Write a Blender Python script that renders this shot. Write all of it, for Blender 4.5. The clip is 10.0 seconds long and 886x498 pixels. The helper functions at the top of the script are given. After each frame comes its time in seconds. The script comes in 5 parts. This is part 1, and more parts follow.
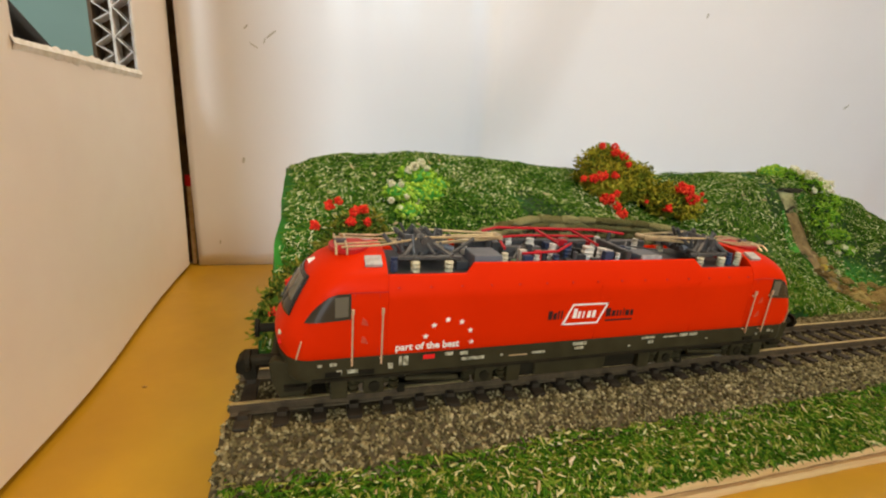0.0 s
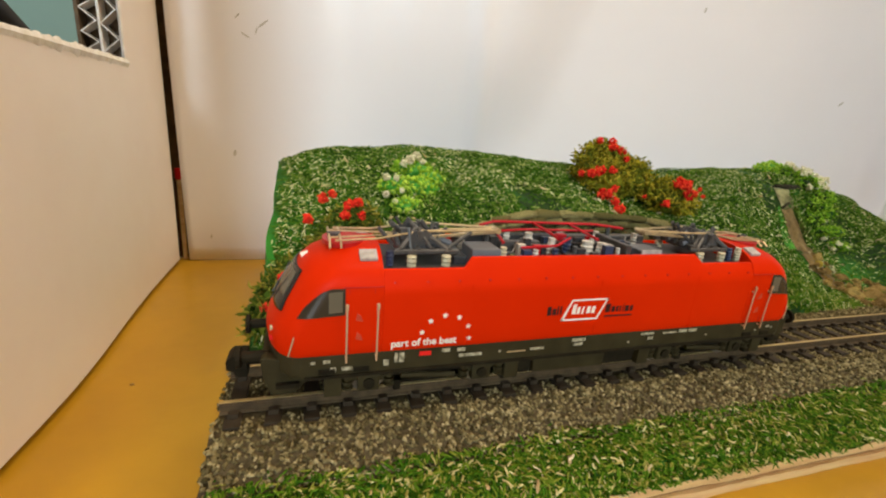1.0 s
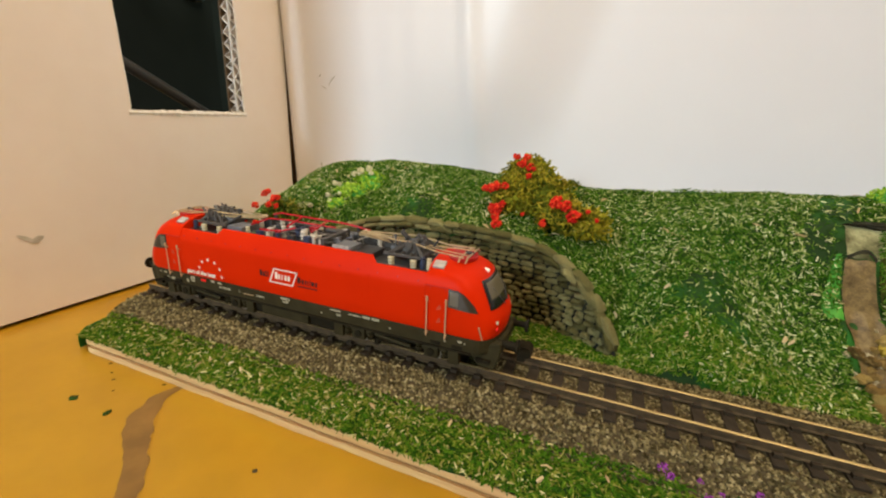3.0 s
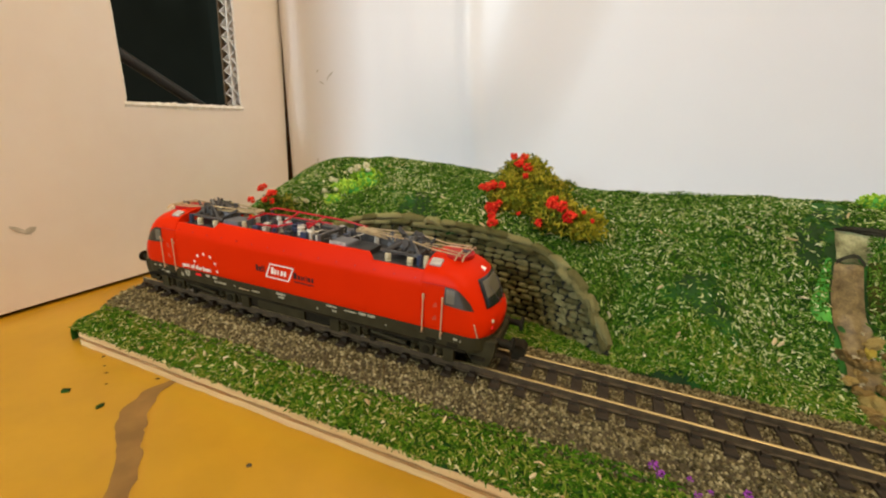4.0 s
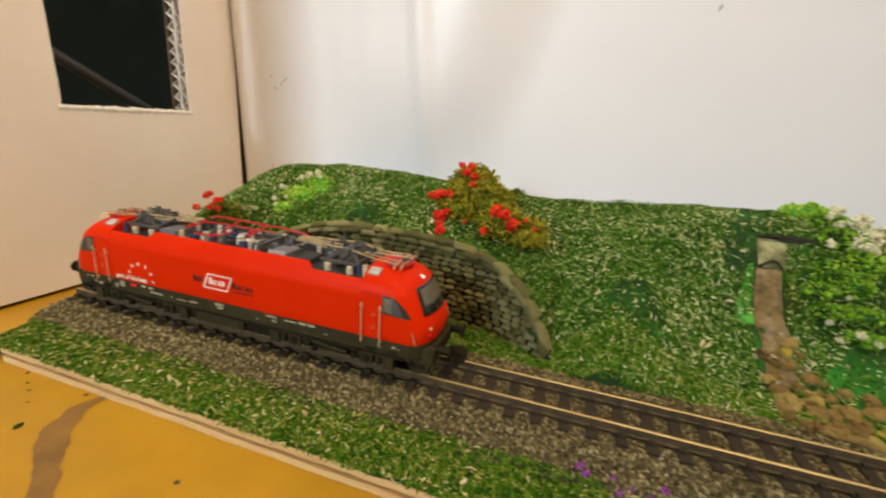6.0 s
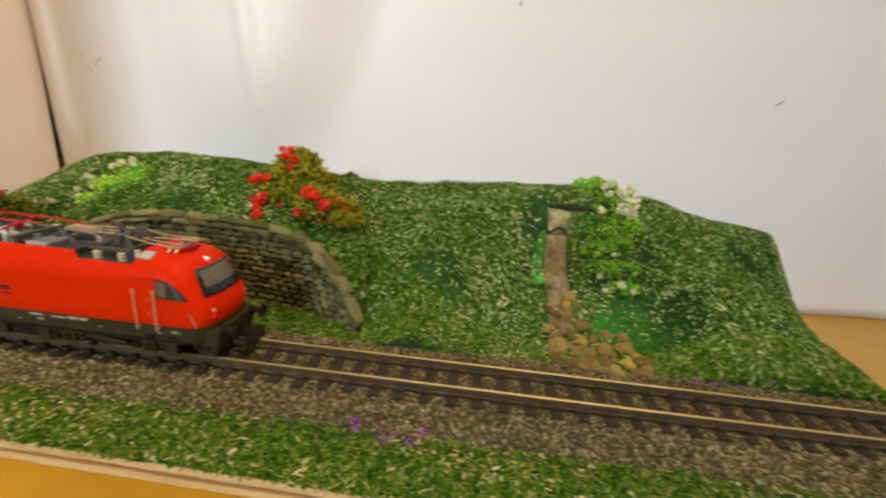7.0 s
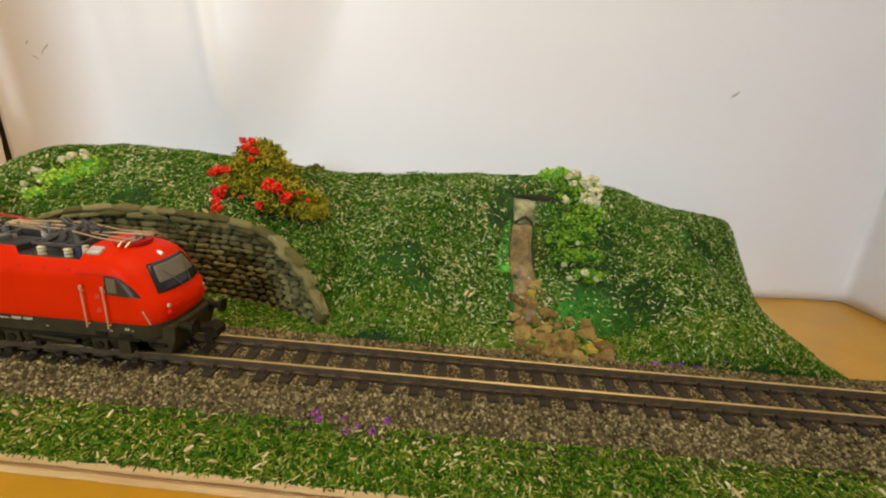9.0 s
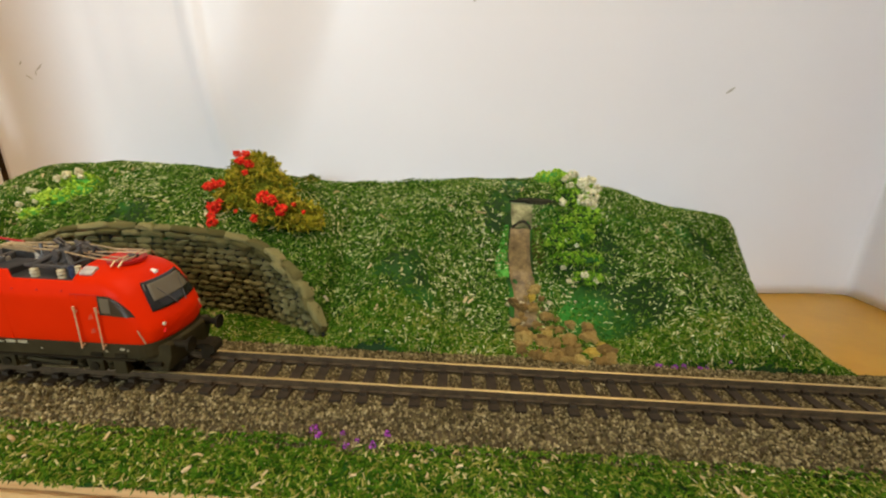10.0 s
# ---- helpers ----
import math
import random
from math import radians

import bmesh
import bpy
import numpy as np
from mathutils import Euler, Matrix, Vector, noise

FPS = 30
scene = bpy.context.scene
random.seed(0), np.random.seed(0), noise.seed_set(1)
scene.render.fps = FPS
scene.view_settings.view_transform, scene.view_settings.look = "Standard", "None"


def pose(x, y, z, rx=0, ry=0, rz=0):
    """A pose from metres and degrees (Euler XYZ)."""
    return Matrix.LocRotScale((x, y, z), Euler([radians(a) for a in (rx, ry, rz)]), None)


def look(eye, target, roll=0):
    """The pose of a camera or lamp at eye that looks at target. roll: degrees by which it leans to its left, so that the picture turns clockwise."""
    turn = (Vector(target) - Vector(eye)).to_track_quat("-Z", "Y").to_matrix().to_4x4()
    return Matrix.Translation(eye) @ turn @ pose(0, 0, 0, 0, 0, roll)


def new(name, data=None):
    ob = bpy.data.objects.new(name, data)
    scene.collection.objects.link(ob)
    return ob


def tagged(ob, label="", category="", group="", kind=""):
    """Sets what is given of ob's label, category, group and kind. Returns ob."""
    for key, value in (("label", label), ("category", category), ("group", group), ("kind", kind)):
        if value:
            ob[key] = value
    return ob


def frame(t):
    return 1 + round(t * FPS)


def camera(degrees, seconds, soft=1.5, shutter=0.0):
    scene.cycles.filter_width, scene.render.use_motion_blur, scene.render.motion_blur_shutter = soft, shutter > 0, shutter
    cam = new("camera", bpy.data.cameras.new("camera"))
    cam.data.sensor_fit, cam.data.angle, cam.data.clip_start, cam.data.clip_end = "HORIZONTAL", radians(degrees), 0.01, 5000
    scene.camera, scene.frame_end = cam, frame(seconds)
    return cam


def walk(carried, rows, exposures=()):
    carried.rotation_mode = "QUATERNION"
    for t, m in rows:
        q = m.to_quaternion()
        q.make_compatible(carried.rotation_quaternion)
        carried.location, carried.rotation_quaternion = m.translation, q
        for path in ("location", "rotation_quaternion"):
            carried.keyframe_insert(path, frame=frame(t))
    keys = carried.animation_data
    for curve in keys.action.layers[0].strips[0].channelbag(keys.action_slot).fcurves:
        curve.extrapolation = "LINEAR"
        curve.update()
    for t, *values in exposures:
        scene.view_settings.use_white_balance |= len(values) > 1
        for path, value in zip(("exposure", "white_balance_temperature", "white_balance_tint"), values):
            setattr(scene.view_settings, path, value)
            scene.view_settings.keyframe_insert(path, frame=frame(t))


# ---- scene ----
EXPOSURES = [(0.0, 0.08), (3.0, 0.09), (6.3, 0.11), (10.0, 0.12)]
cam = camera(93.35, 10.0, 2.1, 0.5)
# seconds, place, yaw, pitch, roll
PATH = [
    (0.0, 0.0000, -0.0618, 0.0554, -16.33, -15.73, -4.46),
    (0.5, 0.0004, -0.0603, 0.0550, -16.80, -16.24, -4.84),
    (1.0, 0.0001, -0.0601, 0.0545, -17.05, -16.18, -4.82),
    (1.5, 0.0025, -0.0593, 0.0551, -17.25, -16.30, -4.85),
    (2.0, 0.0018, -0.0585, 0.0548, -15.21, -16.11, -4.62),
    (2.2, 0.0145, -0.0683, 0.0567, -6.31, -17.36, -4.77),
    (2.4, 0.0400, -0.0775, 0.0643, 8.66, -16.01, -2.62),
    (2.5, 0.0573, -0.0814, 0.0671, 16.36, -15.42, -0.92),
    (2.6, 0.0739, -0.0783, 0.0675, 19.21, -15.61, -0.24),
    (2.8, 0.1037, -0.0773, 0.0663, 21.91, -17.02, -1.57),
    (3.0, 0.1164, -0.0800, 0.0656, 21.83, -17.35, -2.34),
    (4.5, 0.1150, -0.0807, 0.0657, 21.42, -17.63, -3.57),
    (5.0, 0.1111, -0.0805, 0.0661, 21.43, -17.65, -3.62),
    (5.2, 0.1107, -0.0807, 0.0667, 21.05, -17.37, -3.80),
    (6.3, 0.1288, -0.0787, 0.0673, 14.73, -16.40, -4.24),
    (6.5, 0.1324, -0.0790, 0.0667, 12.13, -16.31, -4.15),
    (7.0, 0.1529, -0.0787, 0.0669, 5.49, -16.77, -4.34),
    (7.5, 0.1585, -0.0785, 0.0648, 3.61, -16.44, -4.23),
    (8.0, 0.1578, -0.0773, 0.0636, 3.67, -17.00, -4.34),
    (8.5, 0.1577, -0.0780, 0.0666, 2.94, -17.08, -4.71),
    (9.0, 0.1566, -0.0788, 0.0664, 2.35, -17.40, -4.30),
    (9.5, 0.1579, -0.0790, 0.0652, 2.40, -17.17, -3.31),
    (10.0, 0.1579, -0.0775, 0.0671, 2.07, -16.87, -2.39),
]
walk(cam, [(t, pose(x, y, z, 90 + pitch, roll, yaw)) for t, x, y, z, yaw, pitch, roll in PATH], EXPOSURES)
# ---- light ----
world = bpy.data.worlds.new("room_light")
scene.world = world
world.use_nodes = True
world.node_tree.nodes["Background"].inputs[0].default_value = (1.0, 0.88, 0.70, 1)
world.node_tree.nodes["Background"].inputs[1].default_value = 0.25


def area_lamp(name, eye, target, size, size_y, watts, colour, spread=180):
    data = bpy.data.lights.new(name, "AREA")
    data.shape, data.size, data.size_y, data.energy, data.color = "RECTANGLE", size, size_y, watts, colour
    data.spread = radians(spread)
    ob = new(name, data)
    ob.matrix_world = look(eye, target)
    return ob


# daylight from a window and the lamp on the ceiling, with two added fill lamps
area_lamp("window_light", (-0.34, -1.38, 0.60), (0.06, 0.10, 0.06), 0.34, 0.6, 0.84, (0.78, 0.92, 1.0), 36)
# added warm fill, no lamp stands here; lifts side wall and right-hand ground
area_lamp("standing_lamp_light", (0.52, -0.24, 0.62), (0.14, 0.02, 0.0), 0.36, 0.36, 3.1, (1.0, 0.77, 0.50))
area_lamp("ceiling_light", (0.24, -0.18, 1.45), (0.12, 0.0, 0.0), 0.5, 0.5, 9.0, (1.0, 0.815, 0.59))
# added fill that brightens the teal wall; there is no window on this side
area_lamp("side_window_light", (-1.05, 0.35, 0.75), (-0.6, 0.7, 0.2), 0.5, 0.6, 5.0, (0.9, 0.97, 1.0))


# ---- materials ----
def material(name, colour, rough=0.6, metal=0.0, second=None, scale=200.0, fine=None, bump=0.0, bump_scale=900.0, coat=0.0, spec=0.25, stretch=None, mix_pos=(0.35, 0.65)):
    """Two-scale noise between colour and second, with fine grain and relief."""
    m = bpy.data.materials.new(name)
    m.use_nodes = True
    nt = m.node_tree
    b = nt.nodes["Principled BSDF"]
    b.inputs["Roughness"].default_value, b.inputs["Metallic"].default_value = rough, metal
    b.inputs["Specular IOR Level"].default_value = spec
    b.inputs["Coat Weight"].default_value = coat
    b.inputs["Coat Roughness"].default_value = 0.24
    b.inputs["Base Color"].default_value = (*colour, 1)
    tc = nt.nodes.new("ShaderNodeTexCoord")
    src = tc.outputs["Object"]
    if stretch:
        mp = nt.nodes.new("ShaderNodeMapping")
        mp.inputs["Scale"].default_value = stretch
        nt.links.new(src, mp.inputs[0])
        src = mp.outputs[0]
    if second:
        n = nt.nodes.new("ShaderNodeTexNoise")
        n.inputs["Scale"].default_value, n.inputs["Detail"].default_value = scale, 6
        nt.links.new(src, n.inputs["Vector"])
        r = nt.nodes.new("ShaderNodeValToRGB")
        r.color_ramp.elements[0].position, r.color_ramp.elements[1].position = mix_pos
        r.color_ramp.elements[0].color, r.color_ramp.elements[1].color = (*colour, 1), (*second, 1)
        nt.links.new(n.outputs["Fac"], r.inputs[0])
        out = r.outputs[0]
        if fine:
            n2 = nt.nodes.new("ShaderNodeTexNoise")
            n2.inputs["Scale"].default_value, n2.inputs["Detail"].default_value = scale * 7, 4
            nt.links.new(src, n2.inputs["Vector"])
            mx = nt.nodes.new("ShaderNodeMixRGB")
            mx.blend_type = "OVERLAY"
            mx.inputs[0].default_value = fine
            nt.links.new(out, mx.inputs[1])
            nt.links.new(n2.outputs["Fac"], mx.inputs[2])
            out = mx.outputs[0]
        nt.links.new(out, b.inputs["Base Color"])
    if bump:
        n3 = nt.nodes.new("ShaderNodeTexNoise")
        n3.inputs["Scale"].default_value, n3.inputs["Detail"].default_value = bump_scale, 5
        nt.links.new(src, n3.inputs["Vector"])
        bp = nt.nodes.new("ShaderNodeBump")
        bp.inputs["Strength"].default_value, bp.inputs["Distance"].default_value = bump, 0.0004
        nt.links.new(n3.outputs["Fac"], bp.inputs["Height"])
        nt.links.new(bp.outputs[0], b.inputs["Normal"])
    return m


def mottled(name, stops, rough=0.85, island=True, bump=0.0, patch=None, patch_scale=40.0, spec=0.12):
    """Colour picked piece by piece from stops; patch: a second ramp's share drifts over the place."""
    m = bpy.data.materials.new(name)
    m.use_nodes = True
    nt = m.node_tree
    b = nt.nodes["Principled BSDF"]
    b.inputs["Roughness"].default_value = rough
    b.inputs["Specular IOR Level"].default_value = spec
    if island:
        src = nt.nodes.new("ShaderNodeNewGeometry").outputs["Random Per Island"]
    else:
        src = nt.nodes.new("ShaderNodeObjectInfo").outputs["Random"]
    if patch:
        tc = nt.nodes.new("ShaderNodeTexCoord")
        n = nt.nodes.new("ShaderNodeTexNoise")
        n.inputs["Scale"].default_value = patch_scale
        nt.links.new(tc.outputs["Object"], n.inputs["Vector"])
        ad = nt.nodes.new("ShaderNodeMath")
        ad.operation = "MULTIPLY_ADD"
        nt.links.new(n.outputs["Fac"], ad.inputs[0])
        ad.inputs[1].default_value = patch
        nt.links.new(src, ad.inputs[2])
        sb = nt.nodes.new("ShaderNodeMath")
        sb.operation = "SUBTRACT"
        sb.use_clamp = True
        nt.links.new(ad.outputs[0], sb.inputs[0])
        sb.inputs[1].default_value = patch * 0.5
        src = sb.outputs[0]
    r = nt.nodes.new("ShaderNodeValToRGB")
    r.color_ramp.interpolation = "LINEAR"
    el = r.color_ramp.elements
    while len(el) < len(stops):
        el.new(0.5)
    for e, (p, c) in zip(el, stops):
        e.position, e.color = p, (*c, 1)
    nt.links.new(src, r.inputs[0])
    out = r.outputs[0]
    if bump:
        tc = nt.nodes.new("ShaderNodeTexCoord")
        n3 = nt.nodes.new("ShaderNodeTexNoise")
        n3.inputs["Scale"].default_value, n3.inputs["Detail"].default_value = 900, 6
        nt.links.new(tc.outputs["Object"], n3.inputs["Vector"])
        bp = nt.nodes.new("ShaderNodeBump")
        bp.inputs["Strength"].default_value, bp.inputs["Distance"].default_value = bump, 0.0005
        nt.links.new(n3.outputs["Fac"], bp.inputs["Height"])
        nt.links.new(bp.outputs[0], b.inputs["Normal"])
        mx = nt.nodes.new("ShaderNodeMixRGB")
        mx.blend_type = "OVERLAY"
        mx.inputs[0].default_value = 0.5
        nt.links.new(out, mx.inputs[1])
        nt.links.new(n3.outputs["Fac"], mx.inputs[2])
        out = mx.outputs[0]
    nt.links.new(out, b.inputs["Base Color"])
    return m


M_TABLE = material("ochre_tabletop", (0.42, 0.215, 0.008), 0.36, second=(0.50, 0.27, 0.014), scale=14, fine=0.16, bump=0.08, bump_scale=500, spec=0.5)
M_STAIN = material("table_stain", (0.20, 0.11, 0.030), 0.35, second=(0.30, 0.165, 0.045), scale=120)
M_CARD = material("white_cardboard", (0.84, 0.76, 0.70), 0.55, second=(0.87, 0.80, 0.74), scale=22, fine=0.10, bump=0.10, bump_scale=120)
M_SHEET = material("coated_white_sheet", (0.85, 0.82, 0.825), 0.42, second=(0.87, 0.845, 0.85), scale=16, bump=0.03, bump_scale=90, coat=0.22, spec=0.45)
# kraft brown, darkened so the colour carries the shade behind the flutes
M_DARKKRAFT = material("kraft_board", (0.16, 0.115, 0.07), 0.8, second=(0.10, 0.07, 0.045), scale=400)
M_TORN = material("torn_paper", (0.90, 0.88, 0.86), 0.8, second=(0.76, 0.73, 0.68), scale=500, bump=0.4)
M_GAP = material("dark_gap_paper", (0.17, 0.092, 0.038), 0.8, second=(0.10, 0.055, 0.025), scale=300)
M_TEAL = material("teal_room_wall", (0.34, 0.54, 0.50), 0.7, second=(0.40, 0.60, 0.56), scale=3)
M_ROOM = material("room_plaster", (0.70, 0.64, 0.56), 0.8, second=(0.66, 0.60, 0.52), scale=3)
M_FLOOR = material("room_floor", (0.22, 0.15, 0.10), 0.6, second=(0.28, 0.19, 0.12), scale=8)
M_BLACK = material("black_casing", (0.016, 0.022, 0.024), 0.35, second=(0.022, 0.03, 0.032), scale=10)
M_ROD = material("black_rod", (0.022, 0.023, 0.024), 0.3, second=(0.04, 0.04, 0.04), scale=60)
M_PLY = material("plywood_edge", (0.78, 0.56, 0.29), 0.75, second=(0.64, 0.42, 0.18), scale=60, fine=0.4, bump=0.3, bump_scale=700, stretch=(0.25, 1, 3))
M_PLYD = material("plywood_core", (0.40, 0.22, 0.08), 0.8, second=(0.30, 0.16, 0.06), scale=80, fine=0.4, stretch=(0.25, 1, 3))
M_TURF = material("green_painted_base", (0.009, 0.036, 0.002), 0.7, second=(0.024, 0.20, 0.014), scale=45, mix_pos=(0.48, 0.72), fine=0.3, bump=0.5, bump_scale=900)
M_FOAM = material("white_foam_edge", (0.74, 0.70, 0.60), 0.8, second=(0.62, 0.56, 0.45), scale=200, bump=0.4)
M_FLAKE = mottled("green_sawdust", [(0.0, (0.008, 0.034, 0.002)), (0.30, (0.028, 0.092, 0.005)), (0.58, (0.072, 0.175, 0.012)), (0.78, (0.155, 0.240, 0.032)), (0.89, (0.38, 0.42, 0.13)), (1.0, (0.80, 0.77, 0.47))], patch=0.36, spec=0.06)
M_FLAKE2 = mottled("bright_green_sawdust", [(0.0, (0.016, 0.058, 0.003)), (0.35, (0.046, 0.128, 0.006)), (0.62, (0.100, 0.190, 0.012)), (0.82, (0.20, 0.235, 0.030)), (0.92, (0.36, 0.33, 0.09)), (1.0, (0.62, 0.56, 0.28))], patch=0.30, spec=0.06)
M_CHIPS = mottled("tan_wood_chips", [(0.0, (0.38, 0.27, 0.12)), (0.6, (0.58, 0.44, 0.24)), (1.0, (0.70, 0.60, 0.40))])
M_BED = material("ballast_bed", (0.050, 0.038, 0.018), 0.95, second=(0.10, 0.076, 0.038), scale=900, bump=0.6)
M_STONE_CHIP = mottled("ballast_chips", [(0.0, (0.040, 0.031, 0.013)), (0.3, (0.120, 0.097, 0.043)), (0.6, (0.200, 0.163, 0.077)), (0.85, (0.280, 0.230, 0.115)), (1.0, (0.42, 0.35, 0.19))], patch=0.2, spec=0.06)
M_SLEEPER = material("brown_sleeper", (0.026, 0.018, 0.010), 0.7, second=(0.045, 0.032, 0.018), scale=300, bump=0.2)
# tarnished rail: golden highlight put into the top's colour, sides kept dark brown
M_RAILTOP = material("tarnished_rail", (0.62, 0.46, 0.20), 0.32, metal=0.45, second=(0.38, 0.27, 0.11), scale=400, stretch=(0.05, 1, 1))
M_RAILSIDE = material("rusty_rail_side", (0.060, 0.040, 0.020), 0.7, second=(0.10, 0.066, 0.032), scale=500)
M_WALLSTONE = mottled("grey_olive_stone", [(0.0, (0.13, 0.118, 0.038)), (0.5, (0.26, 0.235, 0.086)), (1.0, (0.43, 0.39, 0.165))], rough=0.95, island=False, bump=1.0)
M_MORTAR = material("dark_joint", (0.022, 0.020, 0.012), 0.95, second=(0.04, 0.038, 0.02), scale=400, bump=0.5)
M_MOSS = mottled("olive_moss", [(0.0, (0.085, 0.11, 0.008)), (0.4, (0.25, 0.25, 0.014)), (0.75, (0.42, 0.35, 0.022)), (1.0, (0.50, 0.40, 0.04))])
M_MOSSG = mottled("green_olive_moss", [(0.0, (0.03, 0.07, 0.006)), (0.4, (0.085, 0.14, 0.012)), (0.75, (0.20, 0.20, 0.02)), (1.0, (0.34, 0.29, 0.04))])
M_MOSSB = mottled("brown_moss", [(0.0, (0.02, 0.024, 0.004)), (0.5, (0.055, 0.055, 0.008)), (1.0, (0.12, 0.095, 0.015))])
M_LIME = mottled("lime_foam", [(0.0, (0.12, 0.26, 0.012)), (0.5, (0.28, 0.47, 0.03)), (1.0, (0.46, 0.62, 0.08))])
M_LEAFY = mottled("leaf_green_foam", [(0.0, (0.045, 0.14, 0.006)), (0.5, (0.13, 0.30, 0.014)), (0.85, (0.25, 0.43, 0.03)), (1.0, (0.32, 0.50, 0.05))])
M_RED = mottled("red_foam", [(0.0, (0.55, 0.014, 0.008)), (0.6, (0.80, 0.035, 0.016)), (1.0, (0.90, 0.09, 0.03))])
M_WHITE = mottled("cream_foam", [(0.0, (0.52, 0.48, 0.28)), (0.6, (0.74, 0.69, 0.44)), (1.0, (0.85, 0.81, 0.60))])
M_PURPLE = mottled("purple_foam", [(0.0, (0.20, 0.03, 0.26)), (0.6, (0.34, 0.06, 0.42)), (1.0, (0.50, 0.12, 0.55))])
M_ROCK = mottled("ochre_brown_rock", [(0.0, (0.15, 0.095, 0.03)), (0.5, (0.28, 0.18, 0.055)), (0.85, (0.36, 0.26, 0.08)), (1.0, (0.52, 0.37, 0.04))], rough=0.8, island=False, bump=0.5)
M_FALL = material("brown_resin_water", (0.070, 0.044, 0.014), 0.35, second=(0.21, 0.145, 0.055), scale=330, fine=0.6, bump=0.6, bump_scale=400)
M_FALLTOP = material("cloudy_resin_water", (0.36, 0.35, 0.17), 0.4, second=(0.10, 0.095, 0.035), scale=230, fine=0.6, bump=0.4, bump_scale=300)
M_EDGEPAINT = material("edge_green_paint", (0.02, 0.13, 0.015), 0.6, second=(0.035, 0.24, 0.03), scale=120, bump=0.5)
M_PEBBLE = material("cream_pebble", (0.52, 0.45, 0.28), 0.8, second=(0.36, 0.29, 0.16), scale=600, bump=0.3)
M_STEP = material("pale_red_step", (0.55, 0.07, 0.03), 0.6, second=(0.45, 0.04, 0.02), scale=700)
M_DIM = material("worn_cream_print", (0.52, 0.48, 0.34), 0.7, second=(0.16, 0.145, 0.09), scale=1500)
M_POT = material("cream_porcelain", (0.56, 0.51, 0.34), 0.5, second=(0.44, 0.39, 0.26), scale=500)
M_GREYMARK = material("grey_mark", (0.44, 0.41, 0.35), 0.8, second=(0.62, 0.58, 0.52), scale=500)
M_LIMEPAINT = material("bright_green_paint", (0.04, 0.24, 0.02), 0.5, second=(0.08, 0.34, 0.03), scale=300, bump=0.5)
M_LOCO = material("red_loco_paint", (0.60, 0.019, 0.0004), 0.42, second=(0.64, 0.022, 0.0006), scale=60, bump=0.02, bump_scale=2500, spec=0.06)
M_LOCOD = material("dark_red_plastic", (0.42, 0.010, 0.010), 0.45, second=(0.46, 0.014, 0.012), scale=120)
M_SKIRT = material("dark_grey_frame", (0.030, 0.0245, 0.010), 0.65, second=(0.043, 0.035, 0.015), scale=300, spec=0.12)
M_BOGIE = material("black_bogie_plastic", (0.010, 0.0078, 0.0038), 0.75, second=(0.020, 0.0155, 0.0075), scale=400, spec=0.12)
M_DECK = material("slate_roof_deck", (0.030, 0.031, 0.033), 0.55, second=(0.046, 0.046, 0.046), scale=300)
M_GREYBOX = material("grey_roof_box", (0.125, 0.130, 0.145), 0.5, second=(0.15, 0.155, 0.17), scale=300)
M_WHITEP = material("ivory_insulator", (0.62, 0.58, 0.50), 0.45, second=(0.55, 0.50, 0.42), scale=300)
M_BLUE = material("dark_blue_insulator", (0.03, 0.042, 0.085), 0.45, second=(0.04, 0.055, 0.11), scale=300)
M_GREENP = material("green_roof_part", (0.10, 0.17, 0.06), 0.5)
M_REDBAR = material("red_busbar", (0.45, 0.012, 0.018), 0.4)
M_PANTO = material("dark_pantograph", (0.075, 0.072, 0.07), 0.42, metal=0.35, second=(0.11, 0.105, 0.10), scale=700)
M_BRASS = material("brass_strip", (0.66, 0.52, 0.30), 0.34, metal=0.55, second=(0.44, 0.34, 0.20), scale=500)
M_STEEL = material("worn_steel", (0.30, 0.28, 0.25), 0.35, metal=0.9)
M_GLASS = material("smoked_cab_glass", (0.035, 0.030, 0.022), 0.12, spec=0.4)
M_SCREEN = material("black_screen_surround", (0.012, 0.012, 0.012), 0.15, spec=0.4)
# blind in the side windows; on the windscreen this paleness is a painted reflection
M_SILVER = material("pale_windscreen_blind", (0.125, 0.110, 0.078), 0.14)
M_MARK = material("white_print", (0.80, 0.76, 0.68), 0.5)
M_PRINT = material("black_print", (0.035, 0.010, 0.010), 0.5)
M_REDLAMP = material("red_lamp_lens", (0.75, 0.02, 0.02), 0.15)
M_HANDRAIL = material("tan_handrail", (0.52, 0.33, 0.19), 0.4)
M_SCUFF = material("grey_scuff", (0.36, 0.32, 0.29), 0.8, second=(0.50, 0.46, 0.42), scale=900)


# ---- mesh helpers ----
def mesh_of(name, bm, mat, smooth=False):
    me = bpy.data.meshes.new(name)
    bm.to_mesh(me)
    bm.free()
    if mat:
        me.materials.append(mat)
    if smooth:
        for p in me.polygons:
            p.use_smooth = True
    return me


def part(name, bm, mat, parent=None, label="", smooth=False):
    ob = new(name, mesh_of(name, bm, mat, smooth))
    if parent:
        ob.parent = parent
    if label:
        tagged(ob, label)
    return ob


def raw(name, verts, faces, mat, parent=None, smooth=False):
    me = bpy.data.meshes.new(name)
    me.from_pydata([tuple(v) for v in verts], [], faces)
    me.materials.append(mat)
    if smooth:
        me.polygons.foreach_set("use_smooth", [True] * len(me.polygons))
    ob = new(name, me)
    if parent:
        ob.parent = parent
    return ob


